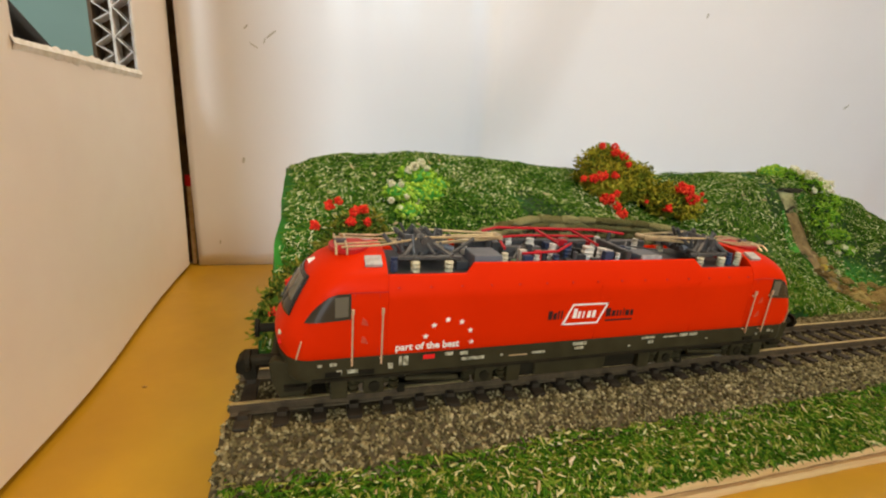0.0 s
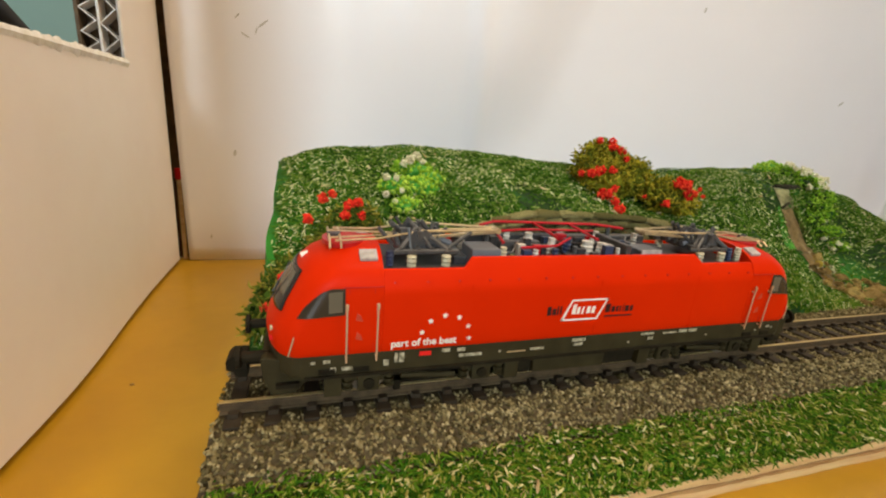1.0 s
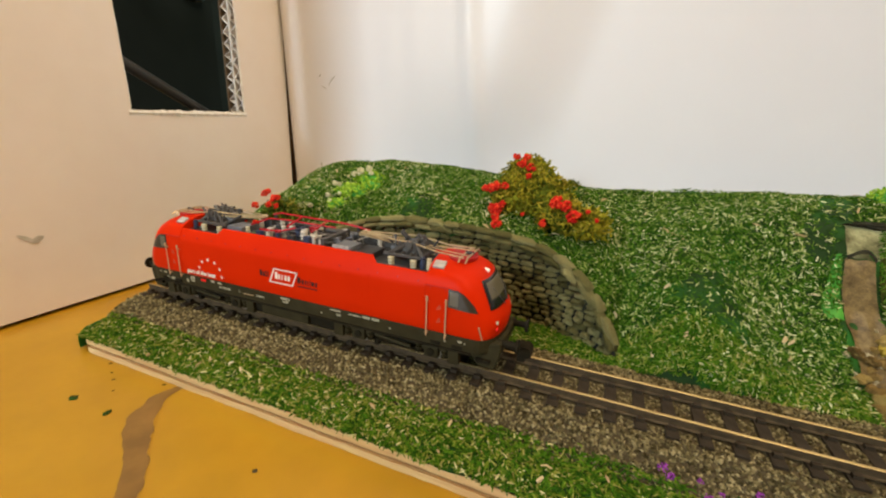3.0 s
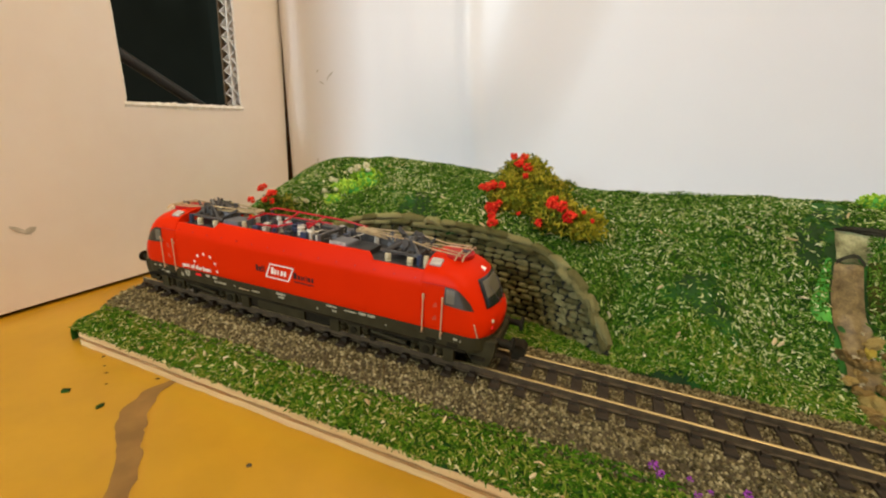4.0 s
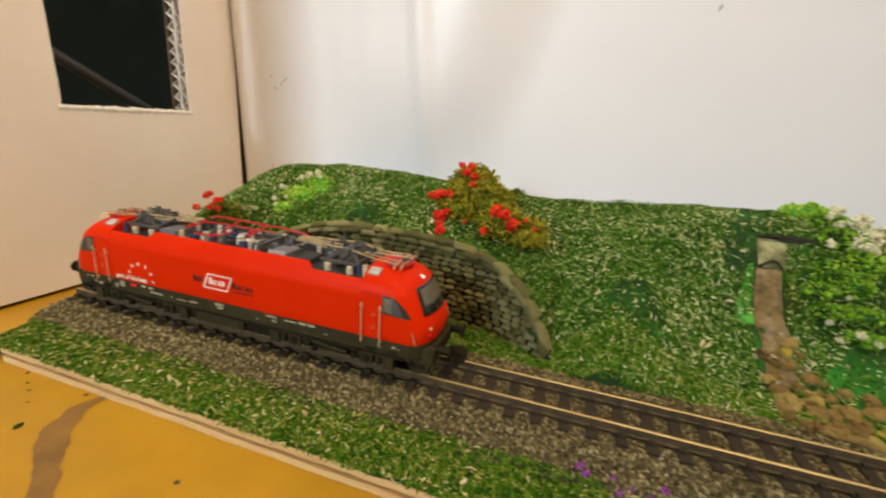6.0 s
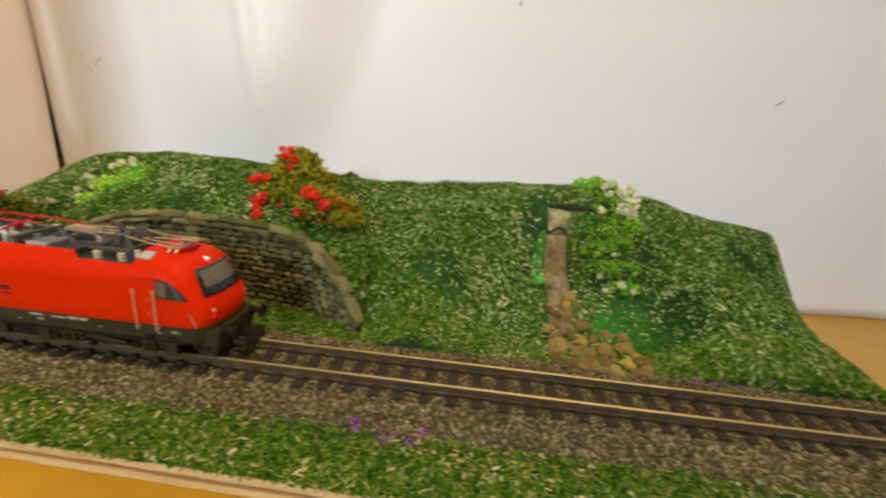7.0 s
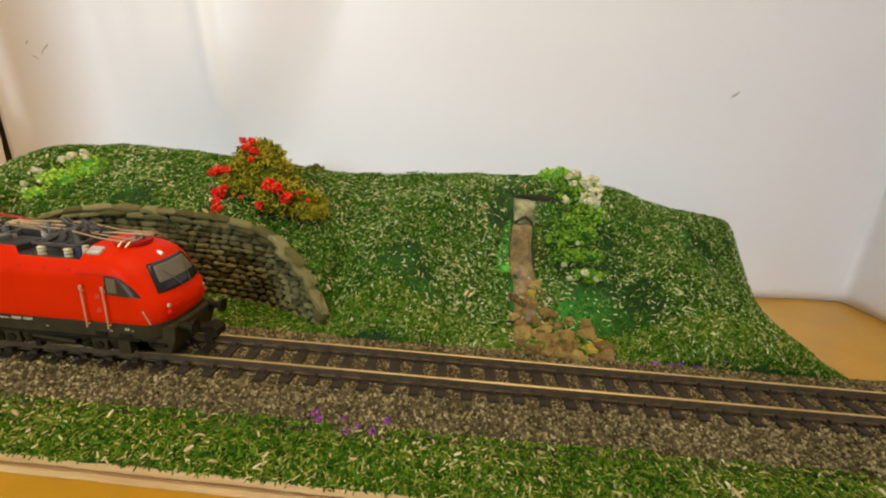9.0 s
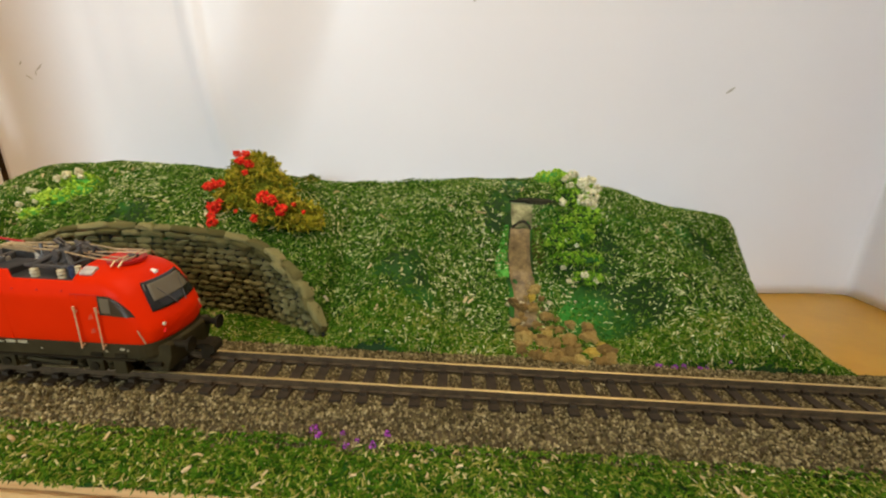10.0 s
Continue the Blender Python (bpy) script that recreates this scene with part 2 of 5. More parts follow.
def thing(name, label, category, x=0.0, y=0.0, z=0.0, group="", kind=""):
    ob = new(name)
    ob.empty_display_size = 0.01
    ob.location = (x, y, z)
    return tagged(ob, label, category, group, kind)


def add_box(bm, x0, x1, y0, y1, z0, z1, bevel=0.0):
    r = bmesh.ops.create_cube(bm, size=1.0)
    vs = r["verts"]
    bmesh.ops.transform(bm, verts=vs, matrix=Matrix.Translation(((x0 + x1) / 2, (y0 + y1) / 2, (z0 + z1) / 2)) @ Matrix.Diagonal((x1 - x0, y1 - y0, z1 - z0, 1)))
    if bevel:
        es = list({e for v in vs for e in v.link_edges})
        bmesh.ops.bevel(bm, geom=es, offset=bevel, segments=2, profile=0.7, affect="EDGES")
    return bm


def box(x0, x1, y0, y1, z0, z1, bevel=0.0):
    return add_box(bmesh.new(), x0, x1, y0, y1, z0, z1, bevel)


def add_rod(bm, a, b, r, n=8, r2=None):
    a, b = Vector(a), Vector(b)
    m = Matrix.Translation((a + b) / 2) @ (b - a).to_track_quat("Z", "Y").to_matrix().to_4x4()
    bmesh.ops.create_cone(bm, cap_ends=True, segments=n, radius1=r, radius2=r if r2 is None else r2, depth=(b - a).length, matrix=m)
    return bm


def rod(a, b, r, n=8, r2=None):
    return add_rod(bmesh.new(), a, b, r, n, r2)


def lathe(profile, n=12):
    """A turned piece from (radius, z) pairs."""
    bm = bmesh.new()
    rings = [[bm.verts.new((r * math.cos(2 * math.pi * k / n), r * math.sin(2 * math.pi * k / n), z)) for k in range(n)] for r, z in profile]
    for a, b in zip(rings, rings[1:]):
        for k in range(n):
            bm.faces.new((a[k], a[(k + 1) % n], b[(k + 1) % n], b[k]))
    bm.faces.new(rings[0][::-1])
    bm.faces.new(rings[-1])
    return bm


def prism(points, y0, y1):
    """An outline in x and z, drawn out along y."""
    bm = bmesh.new()
    a = [bm.verts.new((x, y0, z)) for x, z in points]
    b = [bm.verts.new((x, y1, z)) for x, z in points]
    n = len(points)
    bm.faces.new(a)
    bm.faces.new(b[::-1])
    for k in range(n):
        bm.faces.new((a[k], b[k], b[(k + 1) % n], a[(k + 1) % n]))
    bmesh.ops.recalc_face_normals(bm, faces=bm.faces)
    return bm


def curve_at(pairs, x):
    return float(np.interp(x, [p[0] for p in pairs], [p[1] for p in pairs]))


def smoothstep(a, b, x):
    t = min(1.0, max(0.0, (x - a) / (b - a)))
    return t * t * (3 - 2 * t)


def wob(x, y, z, s):
    return noise.noise(Vector((x * s, y * s, z * s)))


rng = np.random.default_rng(7)

# ---- the room round the table ----
tagged(part("floor", box(-1.3, 1.7, -1.6, 1.3, -0.80, -0.75), M_FLOOR), "brown floor of the room", "floor", kind="structure")
tagged(part("ceiling", box(-1.3, 1.7, -1.6, 1.3, 1.6, 1.65), M_ROOM), "plain cream ceiling of the room", "ceiling", kind="structure")
tagged(part("wall_west", box(-1.35, -1.3, -1.6, 1.3, -0.75, 1.6), M_TEAL), "teal painted wall of the room", "wall", kind="structure")
tagged(part("wall_north", box(-1.3, 1.7, 1.3, 1.35, -0.75, 1.6), M_TEAL), "teal painted wall behind the table", "wall", kind="structure")
tagged(part("wall_east", box(1.7, 1.75, -1.6, 1.3, -0.75, 1.6), M_ROOM), "plain cream wall of the room", "wall", kind="structure")
tagged(part("wall_south", box(-1.3, 1.7, -1.65, -1.6, -0.75, 1.6), M_ROOM), "plain cream wall of the room", "wall", kind="structure")

table = thing("table", "table with a worn ochre yellow top and a brown stain", "table", 0.15, -0.1, -0.75)
part("tabletop", box(-0.62, 0.62, -0.42, 0.32, 0.722, 0.75, 0.003), M_TABLE, table)
for lx in (-0.55, 0.55):
    for ly in (-0.36, 0.26):
        part("leg", box(lx - 0.025, lx + 0.025, ly - 0.025, ly + 0.025, 0.0, 0.722, 0.003), M_TABLE, table)

# stain on the tabletop: a thin dried puddle with a crooked outline
spine = [(0.0262, -0.0215, 0.0022), (0.0255, -0.0265, 0.0034), (0.0290, -0.0330, 0.0058), (0.0345, -0.0375, 0.0052), (0.0400, -0.0410, 0.0044), (0.0465, -0.0470, 0.0040), (0.0530, -0.0550, 0.0046), (0.0560, -0.0620, 0.003)]
bm = bmesh.new()
left, right = [], []
for k in range(64):
    u = k / 63 * (len(spine) - 1)
    i = min(int(u), len(spine) - 2)
    f = u - i
    px, py, pw = [spine[i][j] * (1 - f) + spine[i + 1][j] * f for j in range(3)]
    pw *= 0.5
    left.append(bm.verts.new((px - 0.15 - pw * (1 + 0.35 * wob(px, py, 1, 330)), py + 0.1 - 0.4 * pw + 0.0006 * wob(px, py, 3, 500), 0.75012)))
    right.append(bm.verts.new((px - 0.15 + pw * (1 + 0.35 * wob(px, py, 5, 330)), py + 0.1 + 0.4 * pw + 0.0006 * wob(px, py, 8, 500), 0.75012)))
for k in range(63):
    bm.faces.new((left[k], left[k + 1], right[k + 1], right[k]))
bmesh.ops.recalc_face_normals(bm, faces=bm.faces)
part("stain", bm, M_STAIN, table, "dark brown dried stain")

crumbs = []
for k, (cx, cy, s, mat) in enumerate([(0.0085, -0.0345, 0.0011, M_TURF), (0.0205, -0.0345, 0.0010, M_TURF), (0.0135, -0.0290, 0.0004, M_BED), (0.0090, -0.0262, 0.0004, M_BED), (0.0010, -0.0220, 0.0005, M_BED), (-0.0339, 0.0265, 0.0005, M_STAIN), (0.062, -0.0335, 0.0006, M_BED), (0.0055, -0.0245, 0.0004, M_BED), (0.022, -0.0225, 0.0005, M_BED)]):
    bm = bmesh.new()
    bmesh.ops.create_icosphere(bm, subdivisions=1, radius=s)
    for v in bm.verts:
        v.co = Vector((v.co.x * rng.uniform(0.7, 1.5), v.co.y * rng.uniform(0.4, 1.0), max(v.co.z, -s * 0.3) * 0.35))
    ob = part("crumb", bm, mat)
    ob.location = (cx, cy, s * 0.105)
    ob.rotation_euler = (0, 0, rng.uniform(0, 6))
    tagged(ob, "small dark crumb lying on the ochre tabletop", "crumb", "crumbs on the table")


# ---- cardboard backdrop ----
def wall_x(y, z):
    return -0.0442 + 0.0017 * math.exp(-((y - 0.025) / 0.03) ** 2) * math.exp(-z / 0.03) - 0.0016 * smoothstep(0.0, -0.1, y) + 0.0005 * wob(y, z, 0, 18)


WALL_END = -0.052
WIN_Y0, WIN_Y1, WIN_Z0, WIN_Z1 = 0.0235, 0.0745, 0.0632, 0.150
side = thing("wall_left", "white corrugated cardboard side wall with a roughly cut window", "wall", kind="structure")


def card_sheet(y0, y1, z0, z1, off, thick, ny, nz, hole=None):
    """A slab that follows the bowed wall; hole: y and z limits of the opening."""
    bm = bmesh.new()
    yl = sorted({round(y0 + (y1 - y0) * i / ny, 5) for i in range(ny + 1)} | ({hole[0], hole[1]} if hole else set()))
    zl = sorted({round(z0 + (z1 - z0) * j / nz, 5) for j in range(nz + 1)} | ({hole[2], hole[3]} if hole else set()))
    solid = {(i, j) for i in range(len(yl) - 1) for j in range(len(zl) - 1) if not (hole and hole[0] <= yl[i] < hole[1] and hole[2] <= zl[j] < hole[3])}
    grid = {}

    def v(i, j, s):
        if (i, j, s) not in grid:
            grid[i, j, s] = bm.verts.new((wall_x(yl[i], zl[j]) - off - s * thick, yl[i], zl[j]))
        return grid[i, j, s]

    for i, j in solid:
        bm.faces.new((v(i, j, 0), v(i + 1, j, 0), v(i + 1, j + 1, 0), v(i, j + 1, 0)))
        bm.faces.new((v(i, j, 1), v(i, j + 1, 1), v(i + 1, j + 1, 1), v(i + 1, j, 1)))
        for di, dj, a, b in ((-1, 0, (0, 0), (0, 1)), (1, 0, (1, 0), (1, 1)), (0, -1, (0, 0), (1, 0)), (0, 1, (0, 1), (1, 1))):
            if (i + di, j + dj) not in solid:
                bm.faces.new((v(i + a[0], j + a[1], 0), v(i + b[0], j + b[1], 0), v(i + b[0], j + b[1], 1), v(i + a[0], j + a[1], 1)))
    bmesh.ops.recalc_face_normals(bm, faces=bm.faces)
    return bm


# liners and core round the opening; the core stands back at the cut edge
hole = (WIN_Y0, WIN_Y1, WIN_Z0, WIN_Z1)
part("face_liner", card_sheet(WALL_END, 0.1030, 0.0014, 0.30, 0.0, 0.0007, 40, 60, hole), M_CARD, side)
part("back_liner", card_sheet(WALL_END, 0.1025, 0.0002, 0.30, 0.0088, 0.0007, 40, 60, hole), M_DARKKRAFT, side)
part("core", card_sheet(WALL_END + 0.002, 0.1015, 0.0010, 0.299, 0.0008, 0.0079, 40, 60, (WIN_Y0 - 0.0003, WIN_Y1 + 0.0042, WIN_Z0 - 0.0003, WIN_Z1 + 0.001)), M_DARKKRAFT, side)
part("middle_liner", card_sheet(WIN_Y1 + 0.0002, WIN_Y1 + 0.0042, WIN_Z0 - 0.0005, WIN_Z1, 0.0045, 0.0005, 2, 30), M_TORN, side)
# zigzag flutes showing at the cut edge
for off, depth, pitch in ((0.0009, 0.0034, 0.0062), (0.0052, 0.0034, 0.0050)):
    bm = bmesh.new()
    rows, z, k = [], WIN_Z0 - 0.0002, 0
    while z < WIN_Z1:
        xx = wall_x(WIN_Y1, z) - off - (depth if k % 2 else 0.0)
        rows.append([bm.verts.new((xx + dx, yy, z)) for dx, yy in ((0, WIN_Y1 + 0.0003), (0, WIN_Y1 + 0.0042), (-0.00035, WIN_Y1 + 0.0042), (-0.00035, WIN_Y1 + 0.0003))])
        z += pitch * 0.5 * rng.uniform(0.8, 1.2)
        k += 1
    for a, b in zip(rows, rows[1:]):
        for q in range(4):
            bm.faces.new((a[q], a[(q + 1) % 4], b[(q + 1) % 4], b[q]))
    bmesh.ops.recalc_face_normals(bm, faces=bm.faces)
    part("flute", bm, M_TORN, side, "torn white corrugation")
# ragged paper lip along the bottom of the opening and up its far side
for seg, (pa, pb, r) in enumerate([((WIN_Y0 - 0.001, WIN_Z0), (WIN_Y1 + 0.001, WIN_Z0 + 0.0004), 0.0016), ((WIN_Y1, WIN_Z0), (WIN_Y1 - 0.0010, WIN_Z1), 0.0007), ((WIN_Y0, WIN_Z0 + 0.0018), (WIN_Y0 - 0.0006, WIN_Z1), 0.0004)]):
    bm = bmesh.new()
    prev = None
    for k in range(50):
        u = k / 49
        y, z = pa[0] + (pb[0] - pa[0]) * u, pa[1] + (pb[1] - pa[1]) * u
        rr = r * (0.55 + 0.9 * abs(wob(y, z, seg, 300)))
        x = wall_x(y, z) - 0.0001
        ring = [bm.verts.new((x + 0.55 * rr * math.cos(a), y + rr * math.sin(a) * (seg > 0), z + rr * math.sin(a) * (seg == 0))) for a in (0, 1.2, 2.5, 3.8, 5.0)]
        if prev:
            for q in range(5):
                bm.faces.new((prev[q], prev[(q + 1) % 5], ring[(q + 1) % 5], ring[q]))
        prev = ring
    bmesh.ops.recalc_face_normals(bm, faces=bm.faces)
    part("torn_lip", bm, M_TORN, side, "ragged white paper lip")


# white coated sheet: back wall that turns into the right-hand wall
def sheet_point(s, z):
    """s runs along the back wall from its left end, then round the corner and forwards."""
    x0, xc, r = -0.0418, 0.333, 0.005
    run = xc - x0
    lean = 0.055 * z
    ripple = 0.0
    if s < run:
        x = x0 + s
        fold = x - (0.0615 - 0.09 * (z - 0.055))
        lean_fold = x - (0.0600 + 0.28 * (z - 0.055))
        ripple = -0.0095 * smoothstep(-0.018, 0.058, x) * (1 - smoothstep(-0.004, 0.036, lean_fold)) * smoothstep(0.015, 0.09, z)
        ripple -= 0.0020 * math.exp(-(fold / 0.0034) ** 2) * smoothstep(0.025, 0.075, z)
        ripple += 0.00022 * math.sin(x * 420 + 3 * z * 10) * math.exp(-((x - 0.02) / 0.025) ** 2) * smoothstep(0.04, 0.10, z)
        ripple += 0.0012 * wob(x, z * 0.4, 2.0, 14)
        y = 0.1068 - 0.006 * smoothstep(0.22, 0.30, x) + 0.004 * smoothstep(0.29, 0.325, x)
        return Vector((x, y - lean + ripple, z))
    p, rest, turn = Vector((xc, 0.1048, z)), s - run, 0.0
    for bend, straight in ((radians(88), 0.50),):
        a = min(rest / r, bend)
        p += Vector((r * (math.sin(turn + a) - math.sin(turn)), -r * (math.cos(turn) - math.cos(turn + a)), 0))
        turn += a
        go = min(max(0.0, rest - r * bend), straight)
        p += Vector((go * math.cos(turn), -go * math.sin(turn), 0))
        rest = max(0.0, rest - r * bend - straight)
    return p + Vector((-lean * math.sin(turn), -lean * math.cos(turn), 0))


bm = bmesh.new()
ns, nz = 360, 60
S_LEN = 0.3760 + 0.008 + 0.36
rows = [[bm.verts.new(sheet_point(S_LEN * i / ns, 0.0004 + 0.30 * j / nz)) for j in range(nz + 1)] for i in range(ns + 1)]
for i in range(ns):
    for j in range(nz):
        bm.faces.new((rows[i][j], rows[i + 1][j], rows[i + 1][j + 1], rows[i][j + 1]))
back = part("wall_back", bm, M_SHEET, smooth=True)
sol = back.modifiers.new("thickness", "SOLIDIFY")
sol.thickness, sol.offset = 0.0012, 1.0
tagged(back, "white coated sheet standing as a slightly creased backdrop", "wall", kind="structure")

# scuffs and marks on both walls
SCUFFS = [("b", -0.0139, 0.0817, 0.0042, 0.0006, 40), ("b", -0.0193, 0.0777, 0.0030, 0.0005, -30), ("b", -0.0160, 0.0795, 0.0022, 0.0004, 75), ("b", -0.0215, 0.0830, 0.0020, 0.0005, 50), ("b", 0.1617, 0.1119, 0.0022, 0.0010, 70), ("b", -0.034, 0.0095, 0.0016, 0.0006, 80),
          ("b", 0.0540, 0.103, 0.0007, 0.0006, 0), ("b", -0.0245, 0.040, 0.0022, 0.0010, 80), ("b", 0.262, 0.0835, 0.0040, 0.0009, 40), ("s", -0.0133, 0.0256, 0.0060, 0.0012, -35), ("s", -0.0110, 0.0250, 0.0035, 0.0018, 20)]
for which, u, z, ln, wd, ang in SCUFFS:
    bm = bmesh.new()
    vs = []
    for k in range(14):
        a = 2 * math.pi * k / 14
        p, q = ln / 2 * math.cos(a) * (1 + 0.25 * wob(k, u * 99, 1, 1.7)), wd / 2 * math.sin(a) * (1 + 0.4 * wob(k, u * 77, 4, 1.3))
        c, s = math.cos(radians(ang)), math.sin(radians(ang))
        h, v = u + p * c - q * s, z + p * s + q * c
        vs.append(bm.verts.new(sheet_point(h + 0.0418, v) + Vector((0, -0.00135, 0)) if which == "b" else (wall_x(h, v) + 0.0002, h, v)))
    bm.faces.new(vs)
    bmesh.ops.recalc_face_normals(bm, faces=bm.faces)
    part("scuff", bm, M_GREYMARK, back if which == "b" else side, "faint grey scuff mark")

# added strip whose dark colour stands in for the shade in the open joint
tagged(part("gap_strip", box(-0.0560, -0.0395, 0.1092, 0.1102, 0.0004, 0.30), M_GAP), "dark brown gap where the two walls meet", "joint", kind="structure")
tape = thing("red_tape", "scrap of red tape stuck in the wall joint", "tape", -0.0433, 0.1072, 0.0)
part("scrap", box(-0.0010, 0.0009, -0.0008, 0.0008, 0.0295, 0.0335, 0.0003), M_REDLAMP, tape)
part("tail", box(-0.0007, 0.0006, -0.0006, 0.0006, 0.0005, 0.0296), M_PLY, tape, "tan cardboard tail")

# what stands behind the cut window
case = thing("black_case", "large black case standing behind the cardboard wall", "case", -0.52, -0.20, -0.75)
part("body", box(-0.12, 0.12, -0.50, 0.598, 0.0, 1.55, 0.02), M_BLACK, case)
bm = bmesh.new()
for a, b in (((0.125, 0.46, 0.98), (0.16, 0.47, 0.985)), ((0.16, 0.47, 0.985), (0.165, 0.52, 0.975)), ((0.165, 0.52, 0.975), (0.125, 0.55, 0.95))):
    add_rod(bm, a, b, 0.012, 10)
part("handle", bm, M_ROD, case)
pole = part("black_pole", rod((-0.0585, -0.03, 0.1140), (-0.0585, 0.1835, 0.0011), 0.0022, 12), M_ROD, smooth=True)
tagged(pole, "thin black pole leaning behind the cut window", "pole")


# ---- baseboard and landscape ----
BX0, BX1 = -0.0125, 0.2775
WALL_Y = [(0.016, 0.0270), (0.03, 0.0315), (0.045, 0.0340), (0.06, 0.0362), (0.075, 0.0362), (0.09, 0.0348), (0.105, 0.0320), (0.115, 0.0278), (0.1245, 0.0232)]
WALL_TOP = [(0.016, 0.0150), (0.024, 0.0235), (0.0348, 0.0295), (0.045, 0.0335), (0.056, 0.0350), (0.075, 0.0350), (0.09, 0.0345), (0.10, 0.0335), (0.1083, 0.0305), (0.1155, 0.0260), (0.121, 0.0190), (0.1245, 0.0110)]
# rise of the steep front round the waterfall: y, share of the crest's height
GULLY = [(0.019, 0.0), (0.0325, 0.055), (0.04, 0.17), (0.047, 0.33), (0.055, 0.66), (0.06, 0.87), (0.066, 0.955), (0.078, 1.0)]
CREST = [(-0.0125, 0.0375), (-0.0088, 0.0405), (0.002, 0.0440), (0.025, 0.0470), (0.057, 0.0470), (0.077, 0.0455), (0.10, 0.0440), (0.119, 0.0435), (0.145, 0.0458), (0.165, 0.0465), (0.197, 0.0482), (0.215, 0.0455), (0.236, 0.0398), (0.252, 0.0380), (0.275, 0.0365)]
FRONT = [(-0.030, 0.0046), (-0.0205, 0.0048), (-0.0185, 0.0060), (-0.0125, 0.0064), (0.010, 0.0064), (0.0185, 0.0080), (0.0215, 0.0092), (0.040, 0.0102)]
YC, YB = 0.078, 0.089


def front_y(x):
    return -0.0210 - 0.0150 * x


# plan of the landscape's right-hand end: y, x
RIGHT_END = [(-0.030, 0.2765), (0.0180, 0.2765), (0.0205, 0.2680), (0.0236, 0.2660), (0.0366, 0.2665), (0.0492, 0.2695), (0.0622, 0.2735), (0.0737, 0.2760), (0.0900, 0.2770)]


def left_x(y):
    return BX0 + 0.0045 * smoothstep(0.015, 0.032, y)


def end_x(y):
    return curve_at(RIGHT_END, y)


def hill_rise(x, y, low, foot, base, power):
    if y <= foot:
        return low
    u = min(1.0, (y - foot) / (YC - foot))
    return base + max(0.0, curve_at(CREST, x) - base) * u ** power


def land(x, y):
    """Height of the turf over the table."""
    low = curve_at(FRONT, y)
    if x > 0.262 and y > 0.0205:
        low = 0.0055 + (low - 0.0055) * (1 - smoothstep(0.262, 0.272, x))
    foot = 0.0225 if x < 0.05 else 0.0190 + 0.002 * wob(x, 0, 3, 40)
    walled = smoothstep(0.010, 0.018, x) * (1 - smoothstep(0.1236, 0.140, x))
    h = hill_rise(x, y, low, foot, low, 0.52) if walled < 1 else 0.0
    gully = smoothstep(0.138, 0.168, x) * (1 - smoothstep(0.203, 0.228, x))
    if gully > 0 and y > foot:
        h += gully * (low + max(0.0, curve_at(CREST, x) - low) * curve_at(GULLY, y) - h)
    if walled > 0:
        behind = hill_rise(x, y, low, curve_at(WALL_Y, x) + 0.0020, max(low, curve_at(WALL_TOP, x) - 0.0010), 0.8)
        h += (behind - h) * walled
    u = min(1.0, max(0.0, (y - 0.024) / 0.05))
    if y > YC:
        h -= 0.0035 * ((y - YC) / (YB - YC)) ** 2
    if x > 0.23:
        flank = 0.0055 + max(0.0, end_x(y) - x) * (0.72 + 1.5 * smoothstep(0.062, 0.084, y))
        if y > 0.019:
            m = max(0.0, 1 - abs(h - flank) / 0.008)
            h = min(h, flank) - 0.002 * m * m
    return h + 0.0011 * wob(x, y, 1, 55) * min(1.0, u * 4) + 0.0005 * wob(x, y, 7, 160)


board = thing("baseboard", "rough plywood baseboard under the model landscape", "board", 0.0, 0.0, 0.0)
for z0, z1, mat, name in ((0.0, 0.0016, M_PLY, "ply"), (0.0016, 0.0026, M_PLYD, "ply"), (0.0026, 0.0043, M_PLY, "ply")):
    bm = bmesh.new()
    n = 150
    low, high = [], []
    for k in range(n + 1):
        x = BX0 + 0.0025 + (BX1 - BX0 - 0.0025) * k / n
        rag = 0.00035 * wob(x, z0 * 900, 2, 90) + 0.0002 * wob(x, z0 * 900, 9, 400) + (0.0006 if mat is M_PLYD else 0.0)
        y = front_y(x) + rag
        low.append((bm.verts.new((x, y, z0)), bm.verts.new((x - 0.0095 * k / n, 0.088, z0))))
        high.append((bm.verts.new((x, y + 0.0002 * wob(x, 5, z0, 300), z1)), bm.verts.new((x - 0.0095 * k / n, 0.088, z1))))
    for k in range(n):
        bm.faces.new((low[k][0], low[k + 1][0], high[k + 1][0], high[k][0]))
        bm.faces.new((high[k][0], high[k + 1][0], high[k + 1][1], high[k][1]))
        bm.faces.new((low[k][1], high[k][1], high[k + 1][1], low[k + 1][1]))
        bm.faces.new((low[k][0], low[k][1], low[k + 1][1], low[k + 1][0]))
    for k in (0, n):
        bm.faces.new((low[k][0], high[k][0], high[k][1], low[k][1]))
    bmesh.ops.recalc_face_normals(bm, faces=bm.faces)
    part(name, bm, mat, board)

hill = thing("landscape", "green model landscape with a grassy hill on the baseboard", "landscape", 0, 0, 0)
nx, ny = 240, 110
ys = [front_y(0.1) + 0.0002 + (YB - front_y(0.1) - 0.0002) * (j / ny) for j in range(ny + 1)]
verts, faces = [], []
for i in range(nx + 1):
    for j, y in enumerate(ys):
        x0 = left_x(y)
        xx = x = x0 + (end_x(y) - x0) * i / nx
        if i == 0:
            xx += 0.0010 * wob(y, 0, 4, 90) - 0.0008
        yy = y + (front_y(x) - front_y(0.1)) * max(0.0, 1 - j / 12) - (0.0001 + 0.0007 * wob(x, 3, 3, 130)) * (j == 0)
        verts.append((xx, yy, land(x, yy) if j else 0.00445))
